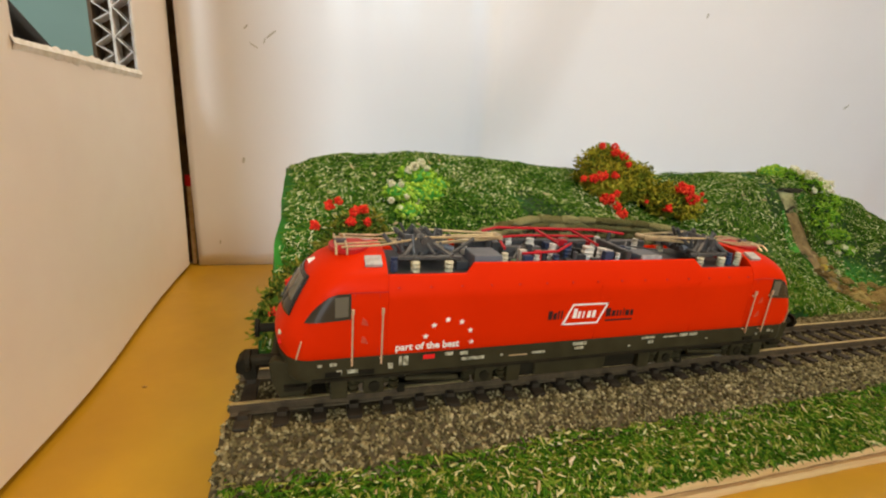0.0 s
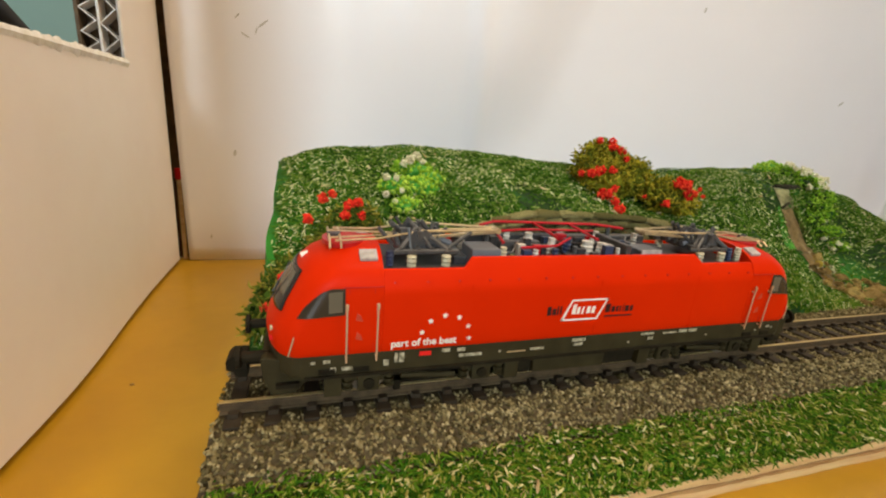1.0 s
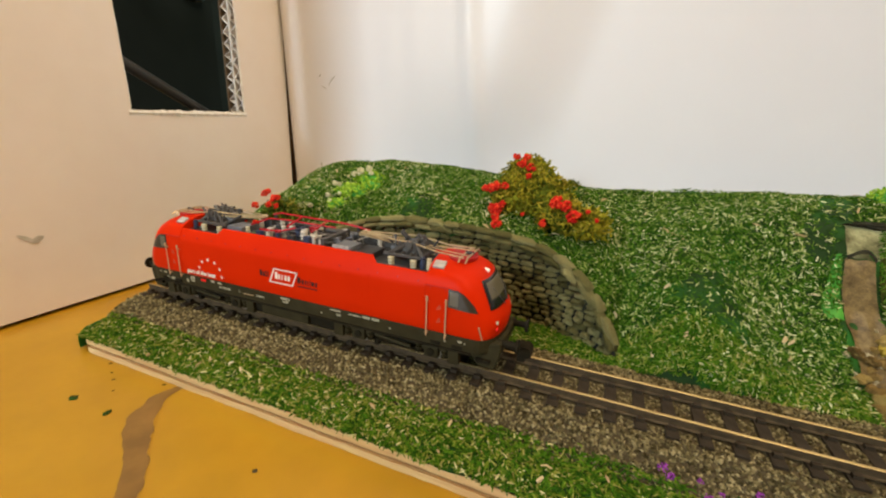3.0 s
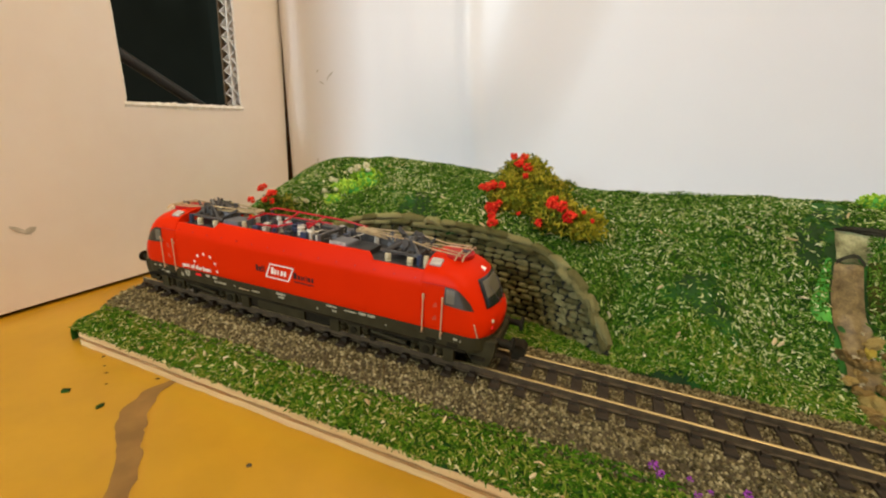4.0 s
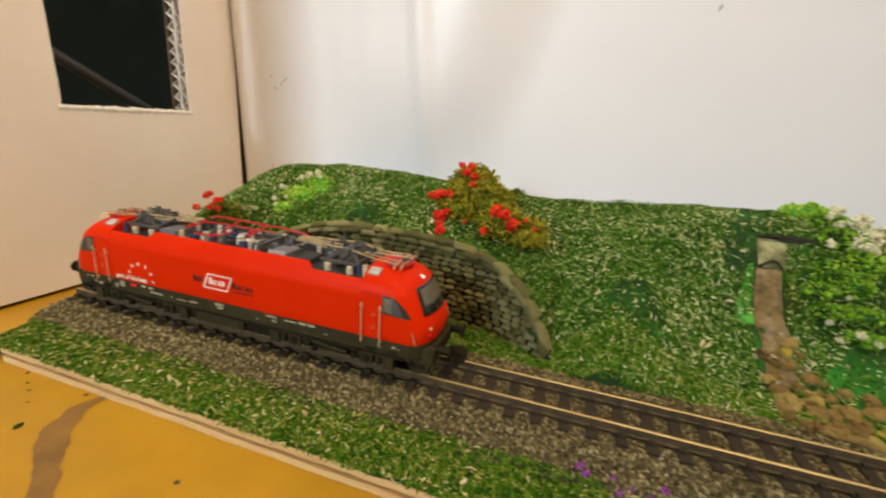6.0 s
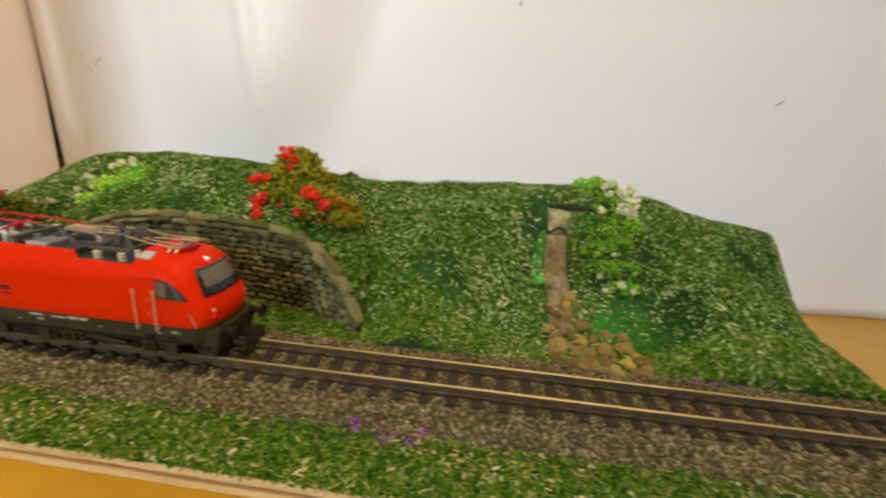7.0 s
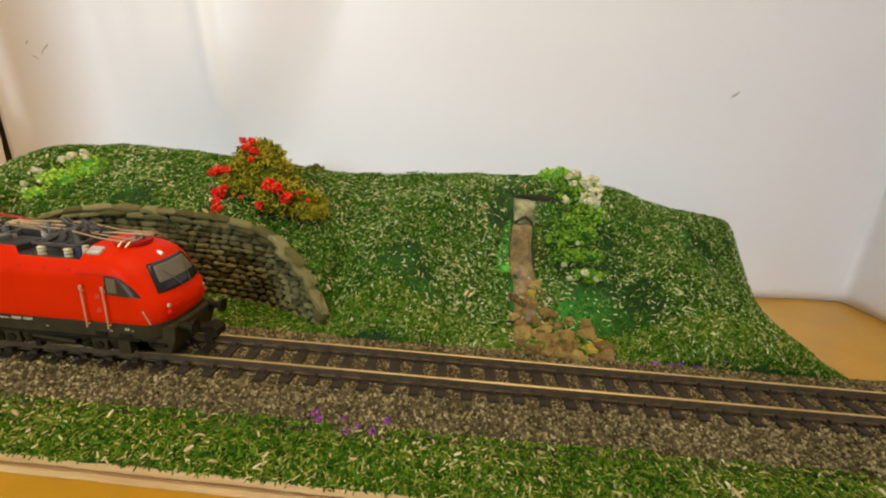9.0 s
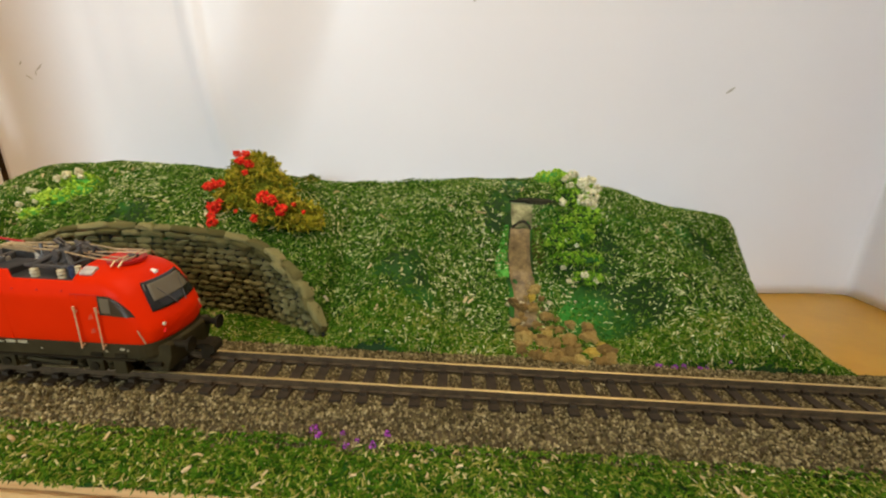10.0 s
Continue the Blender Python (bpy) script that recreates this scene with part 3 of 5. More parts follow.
for i in range(nx):
    for j in range(ny):
        a = i * (ny + 1) + j
        faces.append((a, a + ny + 1, a + ny + 2, a + 1))
raw("turf", verts, faces, M_TURF, hill, smooth=True)
# upright ends and back of the landscape block
for name, mat, ring in (("left_face", M_EDGEPAINT, [(verts[j][0], verts[j][1], verts[j][2]) for j in range(0, ny + 1)]), ("back_face", M_FOAM, [verts[i * (ny + 1) + ny] for i in range(nx + 1)]), ("right_face", M_TURF, [verts[nx * (ny + 1) + j] for j in range(ny + 1)])):
    vs, fs = [], []
    nd = 10
    for k, (x, y, z) in enumerate(ring):
        for d in range(nd + 1):
            f = d / nd
            bulge = 0.0012 * wob(y * 1.0, z * (1 - f), 6, 80) * math.sin(math.pi * f) - (0.0008 * f if name == "left_face" else 0)
            vs.append((x + (bulge if name != "back_face" else 0), y + (0.0007 * f if name == "back_face" else 0), z * (1 - f) + 0.0002))
    for k in range(len(ring) - 1):
        for d in range(nd):
            a = k * (nd + 1) + d
            fs.append((a, a + 1, a + nd + 2, a + nd + 1))
    raw(name, vs, fs, mat, hill, smooth=True)
# bare white foam corner at the back of the left end
bm = bmesh.new()
pts = []
for k in range(24):
    z = 0.0004 + 0.036 * k / 23
    w = 0.0022 * (1 - k / 30) + 0.0006 * wob(z, 0, 0, 300)
    pts.append((bm.verts.new((left_x(0.08) - 0.0016 + 0.0006 * wob(z, 3, 0, 200), YB - 0.0035 - w, z)), bm.verts.new((left_x(0.08) - 0.0018, YB + 0.0002, z))))
for a, b in zip(pts, pts[1:]):
    bm.faces.new((a[0], a[1], b[1], b[0]))
part("bare_foam", bm, M_FOAM, hill, "bare white foam edge")

# ---- ballast and track ----
BED = [(-0.0135, 0.0060), (-0.0112, 0.0077), (-0.0055, 0.0098), (0.0150, 0.0098), (0.0190, 0.0092), (0.0212, 0.0082)]
RAIL_Z, GAUGE = 0.0124, 0.0097


def bed(x, y):
    return curve_at(BED, y + 0.0013 * wob(x, 0, 5, 60) + 0.0008 * wob(x, 1, 5, 200)) + 0.0002 * wob(x, y, 2, 400)


verts, faces = [], []
nx, ny = 260, 28
for i in range(nx + 1):
    x = BX0 - 0.0009 + (BX1 - BX0 + 0.0009) * i / nx
    for j in range(ny + 1):
        y = -0.0140 + 0.036 * j / ny
        z = bed(x, y)
        verts.append((x + (0.0012 * wob(y, 0, 2, 150) if i == 0 else 0), y, z if i else z - 0.0005))
for i in range(nx):
    for j in range(ny):
        a = i * (ny + 1) + j
        faces.append((a, a + ny + 1, a + ny + 2, a + 1))
for j in range(ny):
    verts.append((BX0 - 0.0020, verts[j][1], 0.0042))
base = (nx + 1) * (ny + 1)
for j in range(ny - 1):
    faces.append((j, j + 1, base + j + 1, base + j))
ballast = thing("ballast", "grey brown stone ballast along the model track", "ballast", 0, 0, 0, kind="stuff")
raw("bed", verts, faces, M_BED, ballast, smooth=True)

track = thing("railway_track", "single model railway track with tarnished rails on brown sleepers", "railway track", 0, 0, 0)
for yc in (0.0, GAUGE):
    section = [(-0.0005, 0.0), (0.0005, 0.0), (0.0005, 0.0002), (0.0002, 0.0004), (0.0002, 0.0013), (0.00036, 0.0015), (0.00036, 0.00192), (0.00026, 0.0020), (-0.00026, 0.0020), (-0.00036, 0.00192), (-0.00036, 0.0015), (-0.0002, 0.0013), (-0.0002, 0.0004), (-0.0005, 0.0002)]
    bm = bmesh.new()
    ends = [[bm.verts.new((x, yc + a, RAIL_Z - 0.0020 + b)) for a, b in section] for x in (BX0 - 0.0004, BX1 - 0.002)]
    for k in range(len(section)):
        q = (k + 1) % len(section)
        bm.faces.new((ends[0][k], ends[0][q], ends[1][q], ends[1][k]))
    bm.faces.new(ends[0])
    bm.faces.new(ends[1][::-1])
    bmesh.ops.recalc_face_normals(bm, faces=bm.faces)
    rail = part("rail", bm, M_RAILSIDE, track)
    rail.data.materials.append(M_RAILTOP)
    for p in rail.data.polygons:
        p.material_index = int(p.normal.z > 0.3 and p.center.z > RAIL_Z - 0.0003)
bm = add_box(bmesh.new(), -0.0012, 0.0012, -0.0085, 0.0085, -0.0012, 0.0, 0.0002)
for yc in (-GAUGE / 2, GAUGE / 2):
    for s in (-1, 1):
        add_box(bm, -0.0007, 0.0007, yc + s * 0.0012 - 0.0005, yc + s * 0.0012 + 0.0005, -0.0001, 0.0008)
sleeper_mesh = mesh_of("sleeper", bm, M_SLEEPER)
x = BX0 + 0.0016
SLEEPERS = []
while x < BX1 - 0.003:
    ob = new("sleeper", sleeper_mesh)
    ob.parent = track
    ob.location = (x, GAUGE / 2, RAIL_Z - 0.0020)
    SLEEPERS.append(x)
    x += 0.00560


def chip_cloud(centres, sizes, flat=0.75):
    """Angular chips: one squashed octahedron each, with uneven corners."""
    n = len(centres)
    base = np.array([(1, 0, 0), (-1, 0, 0), (0, 1, 0), (0, -1, 0), (0, 0, 1), (0, 0, -1)], float)
    tri = np.array([(0, 2, 4), (2, 1, 4), (1, 3, 4), (3, 0, 4), (2, 0, 5), (1, 2, 5), (3, 1, 5), (0, 3, 5)])
    v = np.repeat(base[None], n, 0) * rng.uniform(0.6, 1.25, (n, 6, 1)) + rng.uniform(-0.22, 0.22, (n, 6, 3))
    v *= (sizes[:, None, None] * np.stack([np.ones(n), rng.uniform(0.6, 1.0, n), rng.uniform(flat * 0.7, flat * 1.2, n)], 1)[:, None, :])
    q = rng.normal(size=(n, 4))
    q /= np.linalg.norm(q, axis=1, keepdims=True)
    w, a, b, c = q.T
    rot = np.stack([np.stack([1 - 2 * (b * b + c * c), 2 * (a * b - c * w), 2 * (a * c + b * w)], -1), np.stack([2 * (a * b + c * w), 1 - 2 * (a * a + c * c), 2 * (b * c - a * w)], -1), np.stack([2 * (a * c - b * w), 2 * (b * c + a * w), 1 - 2 * (a * a + b * b)], -1)], -2)
    v = np.einsum("nij,nkj->nki", rot, v) + centres[:, None, :]
    f = (tri[None] + 6 * np.arange(n)[:, None, None]).reshape(-1, 3)
    return v.reshape(-1, 3), f


def fast_mesh(name, v, f, mat, parent=None):
    me = bpy.data.meshes.new(name)
    k = f.shape[1]
    me.vertices.add(len(v))
    me.vertices.foreach_set("co", v.astype(np.float32).ravel())
    me.loops.add(f.size)
    me.loops.foreach_set("vertex_index", f.astype(np.int32).ravel())
    me.polygons.add(len(f))
    me.polygons.foreach_set("loop_start", np.arange(0, f.size, k, dtype=np.int32))
    me.polygons.foreach_set("loop_total", np.full(len(f), k, dtype=np.int32))
    me.update(calc_edges=True)
    me.validate()
    me.materials.append(mat)
    ob = new(name, me)
    if parent:
        ob.parent = parent
    return ob


pts, sizes = [], []
sl = np.array(SLEEPERS)
while len(pts) < 30000:
    x, y = rng.uniform(BX0 - 0.0012, BX1), rng.uniform(-0.0137, 0.0208)
    inside = -0.0040 < y < 0.0137
    if inside and np.min(np.abs(sl - x)) < 0.0012:
        continue
    if abs(y) < 0.0009 or abs(y - GAUGE) < 0.0009:
        continue
    z = bed(x, y)
    s = rng.uniform(0.00030, 0.00064) * (0.8 if inside else 1.0)
    pts.append((x, y, z + s * 0.25))
    sizes.append(s)
v, f = chip_cloud(np.array(pts), np.array(sizes))
fast_mesh("chips", v, f, M_STONE_CHIP, ballast)


def flakes(points, normals, length, width, lift):
    """Short bent shavings lying on the slope, each a thin slab."""
    n = len(points)
    nrm = normals + rng.normal(0, 0.35, (n, 3))
    nrm /= np.linalg.norm(nrm, axis=1, keepdims=True)
    d = rng.normal(size=(n, 3))
    d -= nrm * (d * nrm).sum(1, keepdims=True)
    d /= np.linalg.norm(d, axis=1, keepdims=True)
    s = np.cross(nrm, d)
    L = length * rng.uniform(0.5, 1.5, (n, 1)) / 2
    W = width * rng.uniform(0.6, 1.4, (n, 1)) / 2
    T = width * 0.28
    c = points + nrm * (lift * rng.uniform(0.0, 1.0, (n, 1)))
    bend = nrm * L * rng.uniform(-0.25, 0.45, (n, 1))
    a0, a1, b0, b1 = c - d * L - s * W * 0.6, c - d * L + s * W * 0.6, c + bend - s * W, c + bend + s * W
    e0, e1 = c + d * L - s * W * 0.6, c + d * L + s * W * 0.6
    up = nrm * T
    v = np.stack([a0, a1, b0, b1, e0, e1, a0 - up, a1 - up, b0 - up, b1 - up, e0 - up, e1 - up], 1)
    quad = np.array([(0, 2, 3, 1), (2, 4, 5, 3), (0, 6, 8, 2), (2, 8, 10, 4), (1, 3, 9, 7), (3, 5, 11, 9)])
    f = (quad[None] + 12 * np.arange(n)[:, None, None]).reshape(-1, 4)
    return v.reshape(-1, 3), f


def scatter(count, x0, x1, y0, y1, keep):
    P, N = [], []
    while len(P) < count:
        x, y = rng.uniform(x0, x1), rng.uniform(y0, y1)
        if not keep(x, y):
            continue
        h = 0.0006
        z = land(x, y)
        gx, gy = (land(x + h, y) - z) / h, (land(x, y + h) - z) / h
        steep = min(2.5, math.sqrt(1 + gx * gx + gy * gy))
        if rng.uniform(0, 1.8) > steep:
            continue
        gx, gy = max(-4, min(4, gx)), max(-4, min(4, gy))
        P.append((x, y, z))
        N.append((-gx, -gy, 1.0))
    N = np.array(N)
    return np.array(P), N / np.linalg.norm(N, axis=1, keepdims=True)


def on_hill(x, y):
    if 0.016 < x < 0.1255 and abs(y - curve_at(WALL_Y, x)) < 0.0016:
        return False
    if 0.1755 < x < 0.1835 and 0.030 < y < 0.063:
        return False
    if x > end_x(y) - 0.0004 or x < left_x(y) + 0.0016 * rng.uniform():
        return False
    if ((x - 0.2007) / 0.011) ** 2 + ((y - 0.0491) / 0.010) ** 2 < 1 and rng.uniform() < 0.55:
        return False
    bare = wob(x, y, 11, 42)
    if bare > 0.37 and rng.uniform() < 0.8:
        return False
    return True


grass = thing("grass", "dark green and cream sawdust grass glued on the hill", "grass", 0, 0, 0, kind="stuff")
verge = thing("grass_verge", "bright green sawdust grass strip along the board's edge", "grass", 0, 0, 0, kind="stuff")
P, N = scatter(108000, BX0 + 0.0008, 0.2865, 0.0195, YB - 0.0005, on_hill)
v, f = flakes(P, N, 0.00118, 0.00028, 0.0010)
fast_mesh("shavings", v, f, M_FLAKE, grass)
P, N = scatter(27000, -0.008, 0.268, 0.0190, 0.0350, lambda x, y: y < (curve_at(WALL_Y, x) - 0.0008 if 0.016 < x < 0.125 else 0.0275))
v, f = flakes(P, N, 0.0013, 0.00031, 0.0011)
fast_mesh("foot_shavings", v, f, M_FLAKE2, grass)
P, N = scatter(110, 0.0, 0.268, 0.0200, 0.0850, on_hill)
v, f = flakes(P, N, 0.0021, 0.0007, 0.0012)
fast_mesh("wood_chips", v, f, M_CHIPS, grass)
P, N = scatter(90, 0.0, 0.27, -0.0230, -0.0110, lambda x, y: y > front_y(x))
v, f = flakes(P + np.array((0, 0, 0.0006)), N, 0.0014, 0.0006, 0.0010)
fast_mesh("wood_chips", v, f, M_CHIPS, verge)
P, N = scatter(27000, BX0 + 0.0005, BX1 - 0.001, -0.0252, -0.0100, lambda x, y: y > front_y(x) - 0.0006 and (y < -0.0118 + 0.0022 * wob(x, 2, 5, 60) or rng.uniform() < 0.05))
low = P[:, 1] > -0.0128
P[low, 2] += 0.0008
v, f = flakes(P, N, 0.00125, 0.00031, 0.0010)
fast_mesh("shavings", v, f, M_FLAKE2, verge)

# ---- retaining wall of field stones ----
stone_wall = thing("stone_wall", "curved dry stone retaining wall of olive grey stones in the hill", "stone wall", 0.07, 0.034, 0.0095)
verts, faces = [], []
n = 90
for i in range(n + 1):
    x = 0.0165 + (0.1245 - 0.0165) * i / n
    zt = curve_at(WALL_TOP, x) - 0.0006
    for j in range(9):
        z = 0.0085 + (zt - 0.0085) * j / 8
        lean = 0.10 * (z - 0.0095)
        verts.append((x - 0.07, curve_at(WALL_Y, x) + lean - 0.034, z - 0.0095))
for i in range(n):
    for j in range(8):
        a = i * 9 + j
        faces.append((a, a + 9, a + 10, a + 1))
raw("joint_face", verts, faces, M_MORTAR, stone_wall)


def stone_mesh(seed):
    bm = bmesh.new()
    bmesh.ops.create_cube(bm, size=1.0)
    bmesh.ops.bevel(bm, geom=bm.edges[:], offset=0.2, segments=1, affect="EDGES")
    for v in bm.verts:
        v.co += Vector((noise.noise(v.co * 2.1 + Vector((seed * 7, 0, 0))), noise.noise(v.co * 2.1 + Vector((0, seed * 7, 3))), noise.noise(v.co * 2.1 + Vector((5, 0, seed * 7))))) * 0.24
    return mesh_of("stone", bm, M_WALLSTONE, smooth=seed % 3 > 0)


STONES = [stone_mesh(k) for k in range(9)]


def put_stone(name, x, z, ln, ht, depth, tilt, lift=0.0):
    y = curve_at(WALL_Y, x) + 0.10 * (z - 0.0095) - lift
    dy = (curve_at(WALL_Y, x + 0.002) - curve_at(WALL_Y, x - 0.002)) / 0.004
    ob = new(name, STONES[int(rng.integers(9))])
    ob.parent = stone_wall
    ob.location = (x - 0.07, y - 0.034, z - 0.0095)
    ob.rotation_euler = (0, tilt, math.atan(dy))
    ob.scale = (ln, depth, ht)
    return ob


row, z = 0, 0.0098
while z < 0.0338:
    ht = rng.uniform(0.0015, 0.0018)
    x = 0.0175 + (0.0022 if row % 2 else 0.0)
    while x < 0.124:
        ln = rng.uniform(0.0025, 0.0044)
        if z + ht * 0.4 < curve_at(WALL_TOP, x + ln / 2) - 0.0018:
            put_stone("stone", x + ln / 2, z + ht / 2, ln - 0.00035, ht - 0.00022, 0.0022, rng.normal(0, 0.07), rng.uniform(-0.0003, 0.0003))
        x += ln
    z += ht
    row += 1
for tier, (drop, shift) in enumerate(((0.0006, 0.0), (0.0022, 0.003))):
    x = 0.0185 + shift
    while x < 0.1235:
        ln = rng.uniform(0.0052, 0.0085)
        xm = x + ln * 0.4
        slope = (curve_at(WALL_TOP, xm + 0.003) - curve_at(WALL_TOP, xm - 0.003)) / 0.006
        run = ln / math.sqrt(1 + slope * slope)
        zz = curve_at(WALL_TOP, x + run / 2) - drop
        if zz > 0.0105:
            put_stone("cap_stone", x + run / 2, zz, ln, 0.0019, 0.0032, -math.atan(slope), 0.0006)
        x += run


# ---- locomotive ----
LOCO_X, LOCO_Y = 0.0469, GAUGE / 2
loco = thing("locomotive", "red model electric locomotive with dark grey frame on the track", "locomotive", LOCO_X, LOCO_Y, RAIL_Z)
ZB, ZS, DECK_Z, CAB_X = 0.0087, 0.0196, 0.0212, 0.0366
# cab shell by height: z, foremost x, half width, length of the rounded nose
SHELL = [(0.0087, 0.0526, 0.0090, 0.0050), (0.0095, 0.0530, 0.0093, 0.0054), (0.0115, 0.0533, 0.0094, 0.0058), (0.0130, 0.0531, 0.0094, 0.0060), (0.0145, 0.0524, 0.0094, 0.0060), (0.0165, 0.0513, 0.0094, 0.0058), (0.0180, 0.0504, 0.0094, 0.0058),
         (0.0196, 0.0494, 0.0093, 0.0058), (0.0208, 0.0486, 0.0088, 0.0060), (0.0219, 0.0475, 0.0081, 0.0064), (0.0227, 0.0463, 0.0071, 0.0066), (0.0233, 0.0450, 0.0059, 0.0066), (0.0238, 0.0433, 0.0045, 0.0060), (0.0241, 0.0412, 0.0030, 0.0040), (0.0242, 0.0394, 0.0014, 0.0020)]


def shell(z):
    return [curve_at([(r[0], r[k]) for r in SHELL], z) for k in (1, 2, 3)]


def body_y(x, z):
    """Half width of the body at a place along it and a height."""
    xf, w, d = shell(z)
    u = (abs(x) - (xf - d)) / d
    return w if u <= 0 else w * max(0.0, 1 - min(1.0, u) ** 2.3) ** (1 / 2.3)


def nose_x(y, z):
    xf, w, d = shell(z)
    return xf - d + d * max(0.0, 1 - min(1.0, abs(y) / w) ** 2.3) ** (1 / 2.3)


def cab_shell(e):
    bm = bmesh.new()
    rings = []
    levels = [SHELL[0][0] + (ZS - SHELL[0][0]) * k / 14 for k in range(15)] + [ZS + (SHELL[-1][0] - ZS) * (1 - (1 - k / 12) ** 1.7) for k in range(1, 13)]
    for z in levels:
        xf, w, d = shell(z)
        half = [(CAB_X, w)] + [(CAB_X + (xf - d - CAB_X) * k / 3, w) for k in (1, 2)]
        for k in range(13):
            a = math.pi / 2 * k / 12
            half.append((xf - d + d * math.sin(a) ** (2 / 2.3), w * math.cos(a) ** (2 / 2.3) if k < 12 else 0.0))
        ring = half + [(x, -y) for x, y in half[-2::-1]]
        rings.append([bm.verts.new((e * x, y, z)) for x, y in ring])
    for a, b in zip(rings, rings[1:]):
        for k in range(len(a)):
            q = (k + 1) % len(a)
            bm.faces.new((a[k], a[q], b[q], b[k]))
    bm.faces.new(rings[0])
    bm.faces.new(rings[-1][::-1])
    bmesh.ops.recalc_face_normals(bm, faces=bm.faces)
    return bm


def soften(ob, width, angle=30):
    bev = ob.modifiers.new("soft_edges", "BEVEL")
    bev.width, bev.segments, bev.limit_method, bev.angle_limit = width, 2, "ANGLE", radians(angle)
    ob.modifiers.new("shading", "WEIGHTED_NORMAL")
    return ob


# middle of the body: upright sides, sloping cheeks that drop beside the pantographs, sunk deck
bm = bmesh.new()
rings = []
for x, top in ((-CAB_X, 0.0217), (-0.0240, 0.0217), (-0.0226, 0.0232), (0.0226, 0.0232), (0.0240, 0.0217), (CAB_X, 0.0217)):
    w2 = 0.0093 - (top - ZS) * 0.55
    half = [(0.0090, ZB), (0.0093, ZB + 0.0008), (0.0094, 0.0115), (0.0094, 0.0180), (0.0093, ZS), (w2, top), (w2 - 0.0005, top + 0.00005), (w2 - 0.0007, 0.0204), (0.0, 0.0204)]
    rings.append([bm.verts.new((x, y, z)) for y, z in half + [(-y, z) for y, z in half[-2::-1]]])
for a, b in zip(rings, rings[1:]):
    for k in range(len(a)):
        q = (k + 1) % len(a)
        bm.faces.new((a[k], a[q], b[q], b[k]))
bm.faces.new(rings[0])
bm.faces.new(rings[-1][::-1])
bmesh.ops.recalc_face_normals(bm, faces=bm.faces)
body = soften(part("body", bm, M_LOCO, loco, "bright red painted body"), 0.00014)
bm = bmesh.new()
for a, b, y in ((-0.0364, -0.0233, 0.0072), (-0.0233, 0.0233, 0.0064), (0.0233, 0.0364, 0.0072)):
    add_box(bm, a, b, -y, y, 0.0205, DECK_Z, 0.0001)
part("roof_deck", bm, M_DECK, loco, "dark slate roof deck")
for k in range(15):
    xx = -0.035 + k * 0.005
    for s in (-1, 1):
        part("bolt", rod((xx, s * 0.0091, 0.0200), (xx, s * 0.00932, 0.02008), 0.00018, 6), M_LOCOD, body)
for s in (-1, 1):
    for xx in (-0.0228, 0.0010, 0.0228):
        part("panel_seam", prism([(xx - 0.00006, 0.0092), (xx + 0.00006, 0.0092), (xx + 0.00006, 0.0195), (xx - 0.00006, 0.0195)], s * 0.0092, s * 0.00942), M_LOCO, body)


def side_patch(points, s, lift, mat, name, parent, label="", thick=0.0004):
    """A thin plate that follows the body's side: outline in x and z."""
    bm = bmesh.new()
    out = [bm.verts.new((x, s * (body_y(x, z) + lift), z)) for x, z in points]
    inn = [bm.verts.new((x, s * (body_y(x, z) + lift - thick), z)) for x, z in points]
    bm.faces.new(out)
    bm.faces.new(inn[::-1])
    for k in range(len(points)):
        q = (k + 1) % len(points)
        bm.faces.new((out[k], inn[k], inn[q], out[q]))
    bmesh.ops.recalc_face_normals(bm, faces=bm.faces)
    return part(name, bm, mat, parent, label)


def side_glass(e, s, low, high, lift, mat, name, label, n=14, m=5, thick=0.0003):
    """A curved plate on the cab's side between two edges, rows of (x, z)."""
    bm = bmesh.new()
    x0, x1 = low[0][0], low[-1][0]
    grid = {}
    for i in range(n + 1):
        x = x0 + (x1 - x0) * i / n
        za, zb = curve_at(low, x), max(curve_at(high, x), curve_at(low, x) + 0.00002)
        for j in range(m + 1):
            z = za + (zb - za) * j / m
            for q in (0, 1):
                grid[i, j, q] = bm.verts.new((e * x, s * (body_y(x, z) + lift - q * thick), z))
    for i in range(n):
        for j in range(m):
            for q in (0, 1):
                bm.faces.new((grid[i, j, q], grid[i + 1, j, q], grid[i + 1, j + 1, q], grid[i, j + 1, q]))
    for i in range(n):
        for j in (0, m):
            bm.faces.new((grid[i, j, 0], grid[i + 1, j, 0], grid[i + 1, j, 1], grid[i, j, 1]))
    for j in range(m):
        for i in (0, n):
            bm.faces.new((grid[i, j, 0], grid[i, j + 1, 0], grid[i, j + 1, 1], grid[i, j, 1]))
    bmesh.ops.recalc_face_normals(bm, faces=bm.faces)
    return part(name, bm, mat, loco, label, smooth=False)


